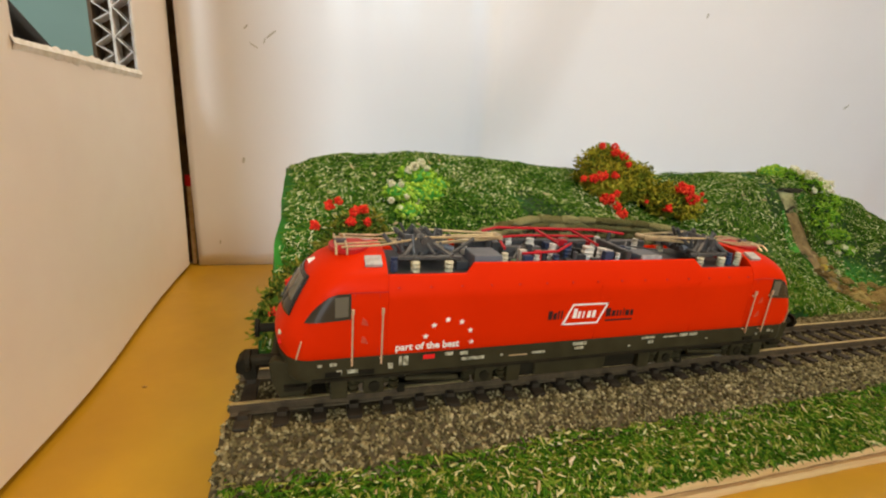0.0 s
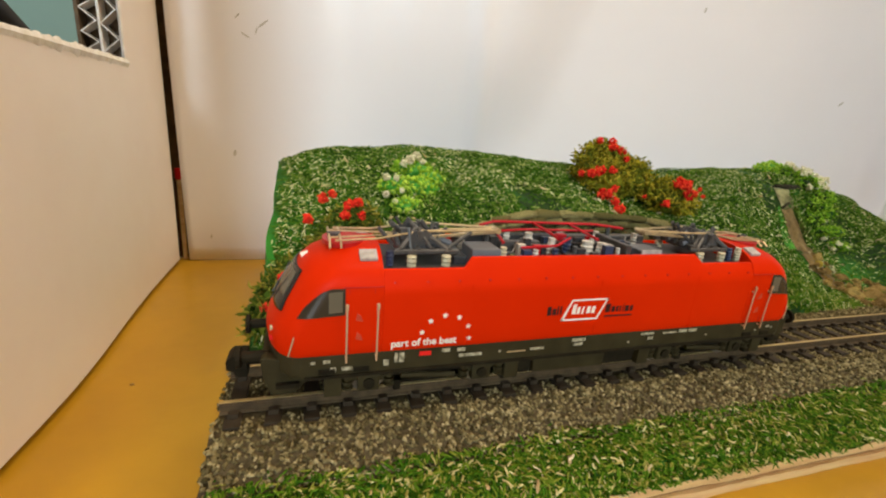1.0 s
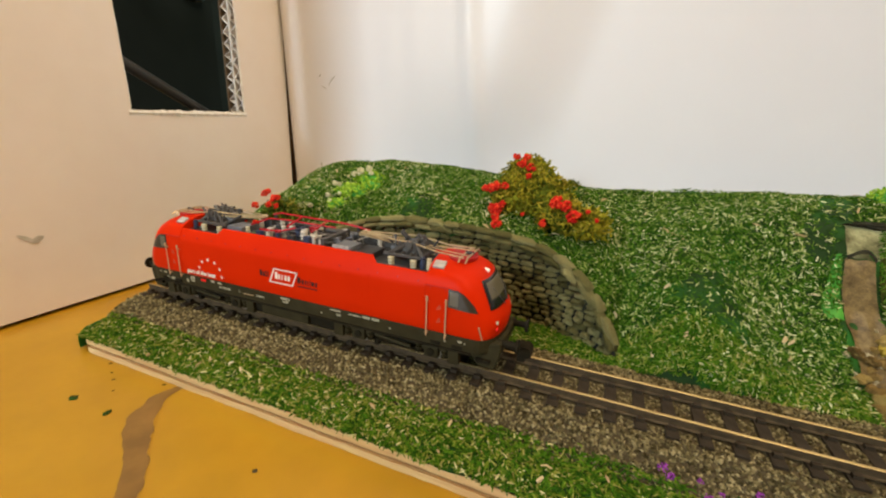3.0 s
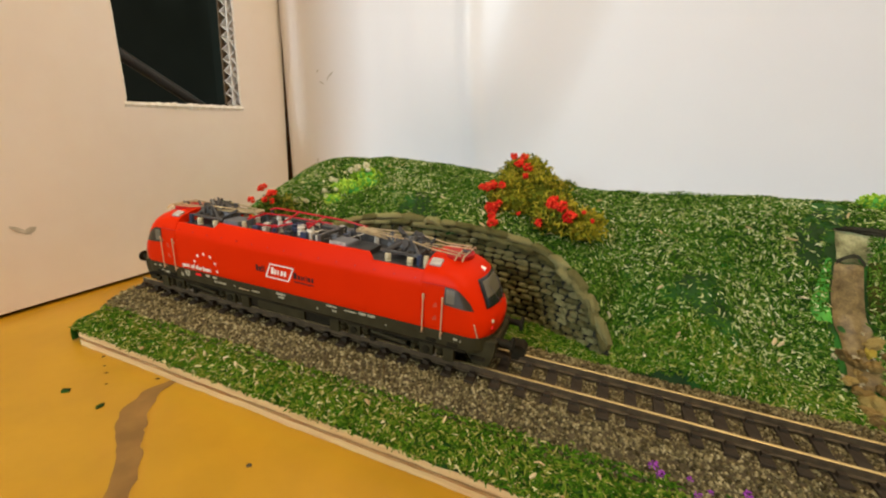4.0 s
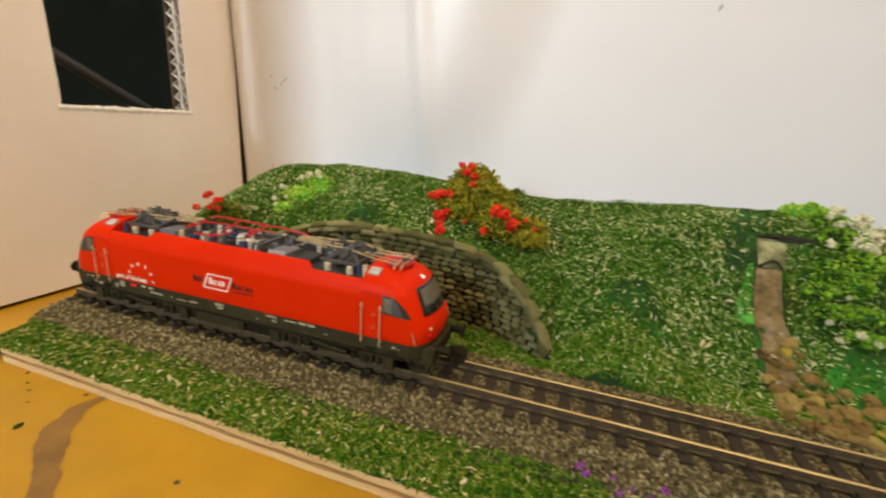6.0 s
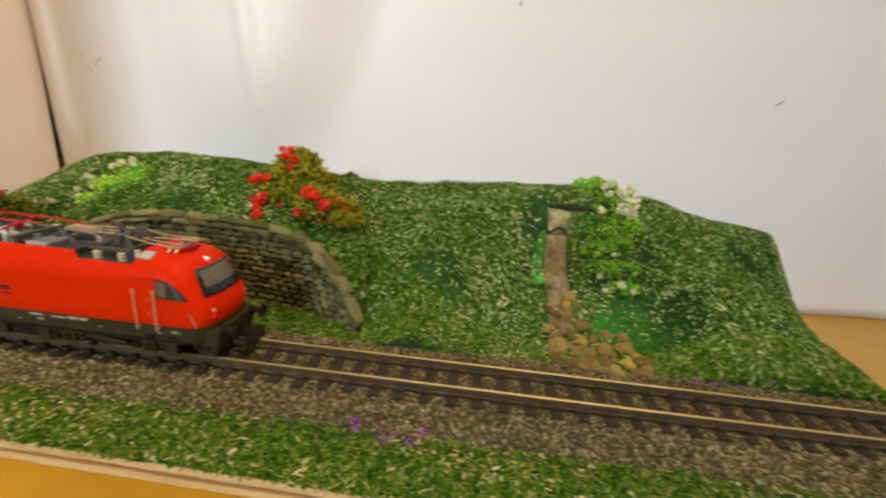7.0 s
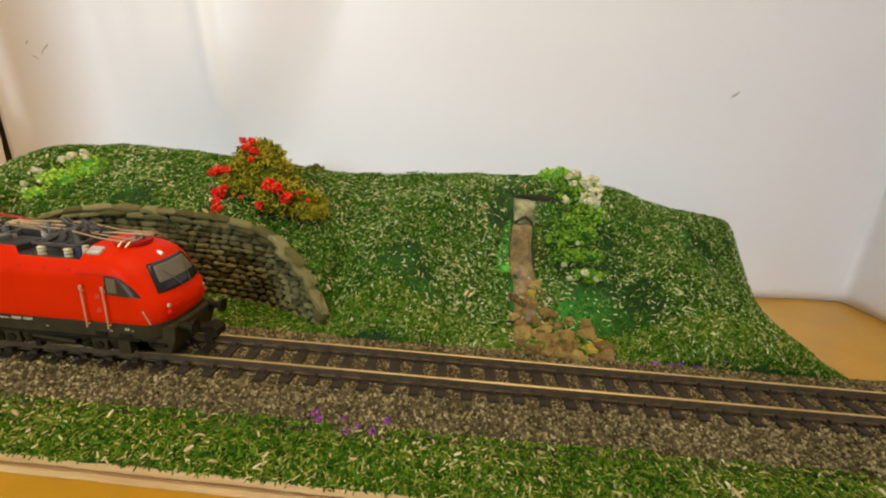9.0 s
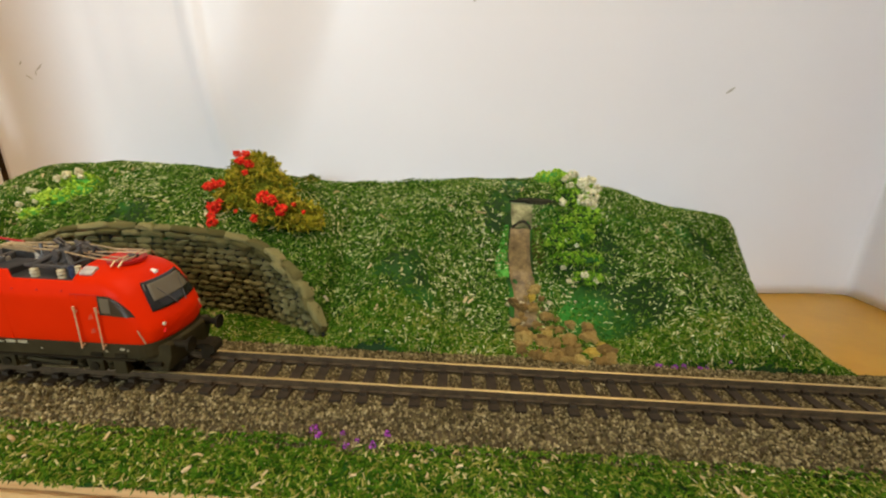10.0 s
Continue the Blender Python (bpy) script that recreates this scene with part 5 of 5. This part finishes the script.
# folded pantographs, one at each end: base frame on pots, sprung knuckle, arms and contact head
for e in (-1, 1):
    panto = part("pantograph", box(min(e * 0.0252, e * 0.0338), max(e * 0.0252, e * 0.0338), -0.0026, 0.0026, 0.0228, 0.0234, 0.0002), M_PANTO, loco, "folded dark pantograph with brass contact strips")
    for x in (0.0262, 0.0318):
        for y in (-0.0052, 0.0052):
            foot = part("foot", lathe([(0.0008, 0.0), (0.0006, 0.0004), (0.00085, 0.0008), (0.0006, 0.0012), (0.00085, 0.0015), (0.0005, 0.0018)], 10), M_POT, panto)
            foot.location = (e * x, y, DECK_Z)
            part("bracket", bar_line([(e * x, y, 0.0230), (e * x, y * 0.5, 0.0236)], 0.0005), M_PANTO, panto)
    for y in (-0.0046, 0.0046):
        part("base_bar", rod((e * 0.0240, y, 0.0233), (e * 0.0345, y, 0.0233), 0.00042, 6), M_PANTO, panto)
        part("spring", rod((e * 0.0266, y * 0.55, 0.0240), (e * 0.0326, y * 0.55, 0.0246), 0.0007, 8), M_PANTO, panto)
        part("knuckle_plate", prism([(e * 0.0296, 0.0234), (e * 0.0282, 0.0256), (e * 0.0292, 0.0264), (e * 0.0312, 0.0262), (e * 0.0326, 0.0238)], y * 0.62 - 0.0004, y * 0.62 + 0.0004), M_PANTO, panto)
        part("brace", rod((e * 0.0256, y, 0.0233), (e * 0.0300, y * 0.45, 0.0262), 0.00045, 6), M_PANTO, panto)
        part("brace", rod((e * 0.0338, y, 0.0233), (e * 0.0306, y * 0.45, 0.0264), 0.00045, 6), M_PANTO, panto)
        part("damper", rod((e * 0.0246, y * 0.4, 0.0238), (e * 0.0288, y * 0.3, 0.0254), 0.0006, 8), M_GREYBOX, panto)
        # lower arm to the inner knee, upper arm back over it to the head
        part("lower_arm", rod((e * 0.0300, y * 0.55, 0.0250), (e * 0.0160, y * 0.20, 0.0256), 0.00030, 6), M_BRASS, panto)
        part("upper_arm", rod((e * 0.0158, y * 0.25, 0.0259), (e * 0.0300, y * 0.66, 0.0262), 0.00022, 6), M_BRASS, panto)
        part("head_rod", bar_line([(e * 0.0296, y * 0.62, 0.0262), (e * 0.0370, y * 0.70, 0.0250), (e * 0.0432, y * 0.86, 0.0249)], 0.00018), M_BRASS, panto)
        part("head_rod", bar_line([(e * 0.0330, y * 0.10, 0.0250), (e * 0.0440, y * 0.50, 0.0249)], 0.00016), M_BRASS, panto)
    part("knee", rod((e * 0.0158, -0.0014, 0.0258), (e * 0.0158, 0.0014, 0.0258), 0.0005, 8), M_BRASS, panto)
    for x in (0.0256, 0.0284, 0.0306, 0.0334):
        part("cross_bar", rod((e * x, -0.0048, 0.0236), (e * x, 0.0048, 0.0236), 0.00040, 6), M_PANTO, panto)
    part("shaft", rod((e * 0.0302, -0.0040, 0.0258), (e * 0.0302, 0.0040, 0.0258), 0.0006, 8), M_PANTO, panto)
    for k in range(24):
        xa, ya = 0.0248 + 0.0094 * k / 23, rng.uniform(-0.0040, 0.0040)
        part("linkage", rod((e * xa, ya, 0.0236), (e * (xa + rng.uniform(-0.004, 0.004)), ya * 0.7, rng.uniform(0.0252, 0.0275)), rng.uniform(0.00024, 0.00046), 6), M_PANTO, panto)
    for k in range(6):
        xa, ya = 0.0262 + 0.0064 * k / 5, (-1) ** k * rng.uniform(0.0015, 0.0038)
        part("link_pin", box(e * xa - 0.0006, e * xa + 0.0006, ya - 0.0005, ya + 0.0005, 0.0246, 0.0246 + rng.uniform(0.0008, 0.0020), 0.0002), M_PANTO, panto)
    for x in (0.0424, 0.0440):
        part("contact_strip", bar_line([(e * x, -0.0052, 0.0241), (e * x, -0.0040, 0.0249), (e * x, 0.0040, 0.0249), (e * x, 0.0052, 0.0241)], 0.00018), M_BRASS, panto, "brass coloured contact strip")
    part("horn_link", rod((e * 0.0422, 0, 0.0249), (e * 0.0442, 0, 0.0249), 0.0004, 6), M_PANTO, panto)


# ---- plants, flowers and the waterfall ----
def strands(blobs, count, length, width):
    """Curly fibres in and over the given ellipsoids (cx, cy, cz, rx, ry, rz)."""
    w = np.array([b[3] * b[4] + b[4] * b[5] + b[3] * b[5] for b in blobs])
    pick = rng.choice(len(blobs), count, p=w / w.sum())
    B = np.array(blobs)[pick]
    d = rng.normal(size=(count, 3))
    d /= np.linalg.norm(d, axis=1, keepdims=True)
    d[:, 2] = np.where(d[:, 2] < -0.6, -d[:, 2], d[:, 2])
    c = B[:, :3] + d * B[:, 3:] * rng.uniform(0.70, 1.06, (count, 1))
    t = rng.normal(size=(count, 3)) + d * 0.5
    t /= np.linalg.norm(t, axis=1, keepdims=True)
    rows = []
    p = c.copy()
    for k in range(5):
        s = np.cross(t, rng.normal(size=(count, 3)))
        s /= np.linalg.norm(s, axis=1, keepdims=True) + 1e-9
        ww = width * (0.4 if k in (0, 4) else 1.0) * rng.uniform(0.7, 1.3, (count, 1))
        u = np.cross(t, s)
        rows.append(np.stack([p + s * ww, p - s * ww * 0.5 + u * ww * 0.85, p - s * ww * 0.5 - u * ww * 0.85], 1))
        p = p + t * length / 4 * rng.uniform(0.6, 1.4, (count, 1))
        t = t + rng.normal(0, 0.55, (count, 3))
        t /= np.linalg.norm(t, axis=1, keepdims=True)
    v = np.concatenate(rows, 1)
    quad = []
    for k in range(4):
        for q in range(3):
            quad.append((3 * k + q, 3 * k + (q + 1) % 3, 3 * k + 3 + (q + 1) % 3, 3 * k + 3 + q))
    quad = np.array(quad)
    f = (quad[None] + 15 * np.arange(count)[:, None, None]).reshape(-1, 4)
    return v.reshape(-1, 3), f


def crumbs_on(blobs, count, size):
    w = np.array([b[3] * b[4] + b[4] * b[5] + b[3] * b[5] for b in blobs])
    pick = rng.choice(len(blobs), count, p=w / w.sum())
    B = np.array(blobs)[pick]
    d = rng.normal(size=(count, 3))
    d /= np.linalg.norm(d, axis=1, keepdims=True)
    c = B[:, :3] + d * B[:, 3:] * rng.uniform(0.55, 1.05, (count, 1))
    return chip_cloud(c, size * rng.uniform(0.6, 1.4, count), 1.0)


def core_blob(blobs, mat, parent):
    bm = bmesh.new()
    for cx, cy, cz, rx, ry, rz in blobs:
        r = bmesh.ops.create_icosphere(bm, subdivisions=2, radius=1.0)
        for v in r["verts"]:
            q = v.co.copy()
            k = 0.80 + 0.22 * noise.noise(q * 2.3 + Vector((cx * 900, cy * 900, 0)))
            v.co = Vector((cx + q.x * rx * k, cy + q.y * ry * k, cz + q.z * rz * k))
    return part("core", bm, mat, parent)


def flower(parent, x, y, z, r, mat, name="flower", n=64):
    v, f = crumbs_on([(x, y, z, r * 0.75, r * 0.75, r * 0.7)], n, r * 0.24)
    return fast_mesh(name, v, f, mat, parent)


def seated(blobs):
    """Ellipsoids (x, y, rx, ry, rz) set on the turf."""
    return [(x, y, land(x, y) + 0.15 * rz, rx, ry, rz) for x, y, rx, ry, rz in blobs]


def bush(name, label, blobs, mat, count, length, width, flowers=(), flower_mat=None, crumb=0, crumb_mat=None, crumb_size=0.0006, core_mat=None):
    x, y = blobs[0][0], blobs[0][1]
    z = min(b[2] - b[5] for b in blobs)
    ob = thing(name, label, "bush", x, y, z)
    local = [(b[0] - x, b[1] - y, b[2] - z, *b[3:]) for b in blobs]
    core_blob(local, core_mat or mat, ob)
    if count:
        v, f = strands(local, count, length, width)
        fast_mesh("foliage", v, f, mat, ob)
    if crumb:
        v, f = crumbs_on(local, crumb, crumb_size)
        fast_mesh("foam_leaves", v, f, crumb_mat or mat, ob)
    for fx, fy, fz, r in flowers:
        flower(ob, fx - x, fy - y, max(fz, land(fx, fy) + 0.5 * r) - z, r, flower_mat)
    return ob


bush("flowering_bush", "olive moss bush with red foam flowers beside the track", [(0.0035, 0.0290, 0.0150, 0.0085, 0.0060, 0.0075), (0.0065, 0.0325, 0.0230, 0.0080, 0.0055, 0.0080), (0.0095, 0.0350, 0.0290, 0.0068, 0.0050, 0.0065), (-0.0030, 0.0270, 0.0115, 0.0050, 0.0045, 0.0040), (-0.0032, 0.0278, 0.0185, 0.0052, 0.0040, 0.0062), (-0.0078, 0.0252, 0.0118, 0.0046, 0.0040, 0.0060), (-0.0062, 0.0262, 0.0165, 0.0045, 0.0040, 0.0055)], M_MOSSG, 3100, 0.0030, 0.00026,
     [(-0.0002, 0.0330, 0.0331, 0.0016), (0.0030, 0.0345, 0.0375, 0.0015), (0.0050, 0.0345, 0.0385, 0.0012), (0.0085, 0.0330, 0.0365, 0.0016), (0.0105, 0.0325, 0.0372, 0.0014), (0.0075, 0.0315, 0.0345, 0.0014), (0.0112, 0.0310, 0.0345, 0.0013), (0.0090, 0.0270, 0.0305, 0.0012), (0.0055, 0.0265, 0.0290, 0.0010), (0.0040, 0.0250, 0.0235, 0.0013), (-0.0035, 0.0245, 0.0195, 0.0014), (-0.0012, 0.0235, 0.0175, 0.0012), (-0.0040, 0.0220, 0.0100, 0.0008), (-0.0050, 0.0232, 0.0236, 0.0014), (-0.0085, 0.0222, 0.0175, 0.0013), (-0.0060, 0.0215, 0.0195, 0.0011)], M_RED)
bush("flowering_bush", "golden olive moss bush with red foam flowers on the hill", [(0.0920, 0.0600, 0.0465, 0.0088, 0.0065, 0.0080), (0.0905, 0.0520, 0.0420, 0.0082, 0.0065, 0.0060), (0.1055, 0.0430, 0.0390, 0.0068, 0.0055, 0.0058), (0.1125, 0.0440, 0.0375, 0.0060, 0.0050, 0.0048), (0.0990, 0.0530, 0.0430, 0.0080, 0.0065, 0.0070), (0.0930, 0.0560, 0.0460, 0.0080, 0.0065, 0.0065)], M_MOSS, 4200, 0.0022, 0.00030,
     [(0.1090, 0.0372, 0.0415, 0.0024), (0.1040, 0.0370, 0.0447, 0.0024), (0.1065, 0.0368, 0.0442, 0.0021), (0.1008, 0.0375, 0.0385, 0.0016), (0.0850, 0.0450, 0.0397, 0.0026), (0.0868, 0.0400, 0.0357, 0.0022), (0.0860, 0.0415, 0.0380, 0.0016), (0.0838, 0.0480, 0.0462, 0.0021), (0.0818, 0.0490, 0.0452, 0.0018), (0.0795, 0.0510, 0.0448, 0.0014), (0.0872, 0.0465, 0.0466, 0.0016), (0.0872, 0.0440, 0.0415, 0.0014), (0.0905, 0.0525, 0.0532, 0.0018), (0.0935, 0.0520, 0.0522, 0.0018), (0.0915, 0.0545, 0.0550, 0.0015), (0.0880, 0.0560, 0.0548, 0.0015), (0.0935, 0.0490, 0.0500, 0.0012), (0.0945, 0.0395, 0.0400, 0.0008), (0.1125, 0.0375, 0.0432, 0.0008), (0.1150, 0.0380, 0.0410, 0.0008)], M_RED)
bush("white_flower_bush", "lime green foam bush with cream flowers on the hill", seated([(0.0295, 0.0630, 0.0062, 0.0052, 0.0032), (0.0240, 0.0560, 0.0060, 0.0050, 0.0030), (0.0300, 0.0530, 0.0060, 0.0050, 0.0032), (0.0335, 0.0570, 0.0045, 0.0045, 0.0030), (0.0250, 0.0480, 0.0045, 0.0040, 0.0022)]), M_LIME, 0, 0, 0,
     [(0.0277, 0.0590, 0.0450, 0.0019), (0.0300, 0.0610, 0.0460, 0.0017), (0.0255, 0.0575, 0.0440, 0.0014), (0.0315, 0.0600, 0.0445, 0.0013), (0.0200, 0.0530, 0.0405, 0.0013), (0.0225, 0.0520, 0.0405, 0.0011), (0.0300, 0.0530, 0.0390, 0.0014), (0.0280, 0.0510, 0.0370, 0.0013), (0.0240, 0.0500, 0.0375, 0.0010), (0.0195, 0.0490, 0.0365, 0.0012), (0.0215, 0.0470, 0.0350, 0.0010), (0.0255, 0.0480, 0.0350, 0.0012), (0.0150, 0.0440, 0.0330, 0.0011), (0.0130, 0.0400, 0.0335, 0.0009)], M_WHITE, crumb=1500, crumb_mat=M_LIME, crumb_size=0.00062, core_mat=M_LIMEPAINT)
bush("white_flower_bush", "green foam bush with cream flowers beside the waterfall", seated([(0.1965, 0.0710, 0.0055, 0.0045, 0.0034), (0.2010, 0.0670, 0.0058, 0.0050, 0.0036), (0.1970, 0.0615, 0.0058, 0.0050, 0.0040), (0.2004, 0.0575, 0.0058, 0.0050, 0.0040), (0.1943, 0.0555, 0.0050, 0.0045, 0.0034), (0.1908, 0.0529, 0.0038, 0.0045, 0.0028), (0.1979, 0.0539, 0.0055, 0.0045, 0.0034), (0.1942, 0.0497, 0.0050, 0.0040, 0.0020), (0.2008, 0.0502, 0.0050, 0.0045, 0.0020), (0.2003, 0.0464, 0.0050, 0.0035, 0.0018)]), M_LIME, 500, 0.002, 0.0002,
     [(0.1988, 0.0720, land(0.1988, 0.0720) + 0.0042, 0.0021), (0.2040, 0.0690, land(0.2040, 0.0690) + 0.0044, 0.0027), (0.2010, 0.0655, land(0.2010, 0.0655) + 0.0044, 0.0028), (0.1993, 0.0584, land(0.1993, 0.0584) + 0.0044, 0.0029), (0.2030, 0.0600, land(0.2030, 0.0600) + 0.0044, 0.0028), (0.2012, 0.0620, land(0.2012, 0.0620) + 0.0042, 0.0021), (0.1960, 0.0635, land(0.1960, 0.0635) + 0.0042, 0.0017), (0.1928, 0.0581, land(0.1928, 0.0581) + 0.0042, 0.0017), (0.2024, 0.0581, land(0.2024, 0.0581) + 0.0042, 0.0022), (0.1965, 0.0690, land(0.1965, 0.0690) + 0.0042, 0.0016), (0.2055, 0.0650, land(0.2055, 0.0650) + 0.0042, 0.0018), (0.1945, 0.0660, land(0.1945, 0.0660) + 0.0042, 0.0012), (0.1939, 0.0520, land(0.1939, 0.0520) + 0.0024, 0.0011), (0.1970, 0.0510, land(0.1970, 0.0510) + 0.0024, 0.0010), (0.1999, 0.0522, land(0.1999, 0.0522) + 0.0024, 0.0011), (0.1947, 0.0483, land(0.1947, 0.0483) + 0.0024, 0.0012), (0.1928, 0.0471, land(0.1928, 0.0471) + 0.0024, 0.0011), (0.1992, 0.0453, land(0.1992, 0.0453) + 0.0024, 0.0015), (0.2023, 0.0444, land(0.2023, 0.0444) + 0.0024, 0.0015), (0.1941, 0.0436, land(0.1941, 0.0436) + 0.0024, 0.0011)], M_WHITE, crumb=2900, crumb_mat=M_LEAFY, crumb_size=0.00062, core_mat=M_TURF)
bush("lime_tuft", "bright lime green foam tuft on the crest of the hill", seated([(0.1895, 0.0765, 0.0040, 0.0034, 0.0032), (0.1940, 0.0768, 0.0042, 0.0034, 0.0040), (0.1985, 0.0762, 0.0034, 0.0032, 0.0032)]), M_LIME, 0, 0, 0, crumb=800, crumb_mat=M_LIME, crumb_size=0.0006, core_mat=M_LIMEPAINT)
bush("moss_clump", "low brown green moss clump against the stone wall", [(0.0315, 0.0285, 0.0125, 0.0075, 0.0035, 0.0045), (0.0375, 0.0290, 0.0130, 0.0055, 0.0030, 0.0040), (0.0255, 0.0270, 0.0110, 0.0050, 0.0030, 0.0030)], M_MOSSB, 900, 0.0022, 0.00020)
bush("moss_clump", "small pale green tuft on the crest of the hill", [(0.1040, 0.0780, 0.0440, 0.0030, 0.0025, 0.0016)], M_MOSSG, 150, 0.0018, 0.0002)
for fx, fy in ((0.1561, -0.0123), (0.1415, -0.0120), (0.1338, -0.0115), (0.1325, -0.0105), (0.1385, -0.0108), (0.1395, -0.0128), (0.1445, -0.0125), (0.1470, -0.0105), (0.0734, 0.0262), (0.0755, 0.0257), (0.0715, 0.0258), (0.216, 0.0178), (0.2185, 0.0182), (0.2224, 0.0180), (0.2245, 0.0186), (0.2303, 0.0193), (0.2452, 0.0235), (0.2249, -0.0009), (0.2120, 0.0182), (-0.0040, 0.0205), (0.0130, 0.0212), (0.0160, 0.0215)):
    z = max(land(fx, fy), bed(fx, fy) if fy < 0.0205 and fy > -0.0137 else 0.0)
    ob = thing("purple_flower", "tiny purple foam flower in the verge", "flower", fx, fy, z, "purple flowers by the track")
    flower(ob, 0, 0, 0.0006, rng.uniform(0.0006, 0.0011), M_PURPLE, "blossom", 24)

# waterfall of cast resin with rocks at its foot
fall = thing("waterfall", "brown resin waterfall running down the hill between rocks", "waterfall", 0.1825, 0.042, 0.0095)


def ribbon(banks, lift, n=30, m=8):
    """A sheet on the slope between two banks, rows of (y, left x, right x)."""
    bm = bmesh.new()
    rows = []
    ys = [-q[0] for q in banks]
    for i in range(n + 1):
        y = banks[0][0] + (banks[-1][0] - banks[0][0]) * i / n
        xl, xr = float(np.interp(-y, ys, [q[1] for q in banks])), float(np.interp(-y, ys, [q[2] for q in banks]))
        row = []
        for j in range(m + 1):
            q = 2 * j / m - 1
            x = (xl + xr) / 2 + (xr - xl) / 2 * q * (1 + 0.30 * wob(y, j * 0.002, 0, 160))
            z = land(x, y) + lift * (1 - q * q) + 0.0006 + 0.0008 * wob(x, y, 9, 330)
            row.append(bm.verts.new((x - 0.1825, y - 0.042, z - 0.0095)))
        rows.append(row)
    for a, b in zip(rows, rows[1:]):
        for k in range(m):
            bm.faces.new((a[k], a[k + 1], b[k + 1], b[k]))
    bmesh.ops.recalc_face_normals(bm, faces=bm.faces)
    return bm


part("upper_pool", ribbon([(0.0622, 0.1768, 0.1880), (0.0577, 0.1765, 0.1855), (0.0553, 0.1769, 0.1843)], -0.0004), M_FALLTOP, fall, "cloudy cream resin pool", smooth=True)
part("lip", ribbon([(0.0555, 0.1769, 0.1832), (0.0548, 0.1769, 0.1828)], 0.0018, 6, 10), M_MORTAR, fall, "dark edge where the water falls", smooth=True)
part("stream", ribbon([(0.0551, 0.1766, 0.1829), (0.0504, 0.1758, 0.1830), (0.0459, 0.1763, 0.1834), (0.0400, 0.1771, 0.1848), (0.0314, 0.1774, 0.1885)], -0.0004), M_FALL, fall, "murky brown resin stream", smooth=True)
part("bank_paint", ribbon([(0.0553, 0.1746, 0.1759), (0.0520, 0.1730, 0.1756), (0.0479, 0.1713, 0.1757), (0.0451, 0.1728, 0.1760)], 0.0003, 20, 8), M_LIMEPAINT, fall, "bright green painted bank", smooth=True)
part("bank_moss", ribbon([(0.0555, 0.1836, 0.1861), (0.0510, 0.1832, 0.1874), (0.0471, 0.1838, 0.1869)], 0.0003, 20, 6), M_MOSSB, fall, "olive mossy bank", smooth=True)


def rock_mesh(seed):
    bm = bmesh.new()
    bmesh.ops.create_icosphere(bm, subdivisions=3, radius=1.0)
    for v in bm.verts:
        q = v.co.copy()
        v.co = q * (0.8 + 0.5 * noise.noise(q * 1.3 + Vector((seed * 9.1, 0, 0))) + 0.10 * noise.noise(q * 9 + Vector((seed, 0, 2))) + 0.20 * noise.noise(q * 4 + Vector((0, seed, 0))))
    return mesh_of("rock", bm, M_ROCK)


ROCKS = [rock_mesh(k) for k in range(5)]
lintel = tagged(new("rock", rock_mesh(11)), "dark rock ledge over the waterfall's pool", "rock")
lintel.data.materials[0] = M_MORTAR
lintel.location, lintel.scale = (0.1845, 0.0610, land(0.1845, 0.0610) + 0.0006), (0.0088, 0.0022, 0.0012)
FAN = [(0.0178, 0.1790, 0.2005), (0.0253, 0.1761, 0.2027), (0.0320, 0.1770, 0.1992), (0.0363, 0.1766, 0.1892), (0.0425, 0.1780, 0.1848)]
for k in range(60):
    ry = 0.0186 + 0.0239 * rng.uniform() ** 1.2
    xl, xr = float(np.interp(ry, [q[0] for q in FAN], [q[1] for q in FAN])), float(np.interp(ry, [q[0] for q in FAN], [q[2] for q in FAN]))
    rx = xl + (xr - xl) * rng.uniform()
    rs = rng.uniform(0.0014, 0.0030) * (1.0 if ry < 0.0300 else 0.75)
    z = max(land(rx, ry), bed(rx, ry) if ry < 0.0205 else 0.0)
    ob = new("rock", ROCKS[int(rng.integers(5))])
    ob.location = (rx, ry - rs * 0.25, z + rs * 0.15)
    ob.rotation_euler = (rng.uniform(-0.5, 0.5), rng.uniform(-0.5, 0.5), rng.uniform(0, 6))
    ob.scale = (rs * rng.uniform(0.9, 1.4), rs * rng.uniform(0.7, 1.0), rs * rng.uniform(0.6, 0.95))
    tagged(ob, "rough ochre brown rock at the foot of the waterfall", "rock", "rocks by the waterfall")
PEBBLES = []
for k in range(3):
    PEBBLES.append(rock_mesh(20 + k))
    PEBBLES[-1].materials[0] = M_PEBBLE
for k in range(52):
    ry = rng.uniform(0.0210, 0.0420) if k < 34 else rng.uniform(0.038, 0.052)
    rx = rng.uniform(0.1750, 0.1980 - (ry - 0.02) * 0.5) if k < 34 else rng.uniform(0.1800, 0.1970)
    ob = new("pebble", PEBBLES[k % 3])
    rs = rng.uniform(0.0004, 0.0008)
    ob.location = (rx, ry, land(rx, ry) + rs * 0.5)
    ob.rotation_euler = (rng.uniform(-0.5, 0.5), rng.uniform(-0.5, 0.5), rng.uniform(0, 6))
    ob.scale = (rs * 1.3, rs, rs * 0.8)
    tagged(ob, "small cream pebble among the rocks", "pebble", "pebbles by the waterfall")
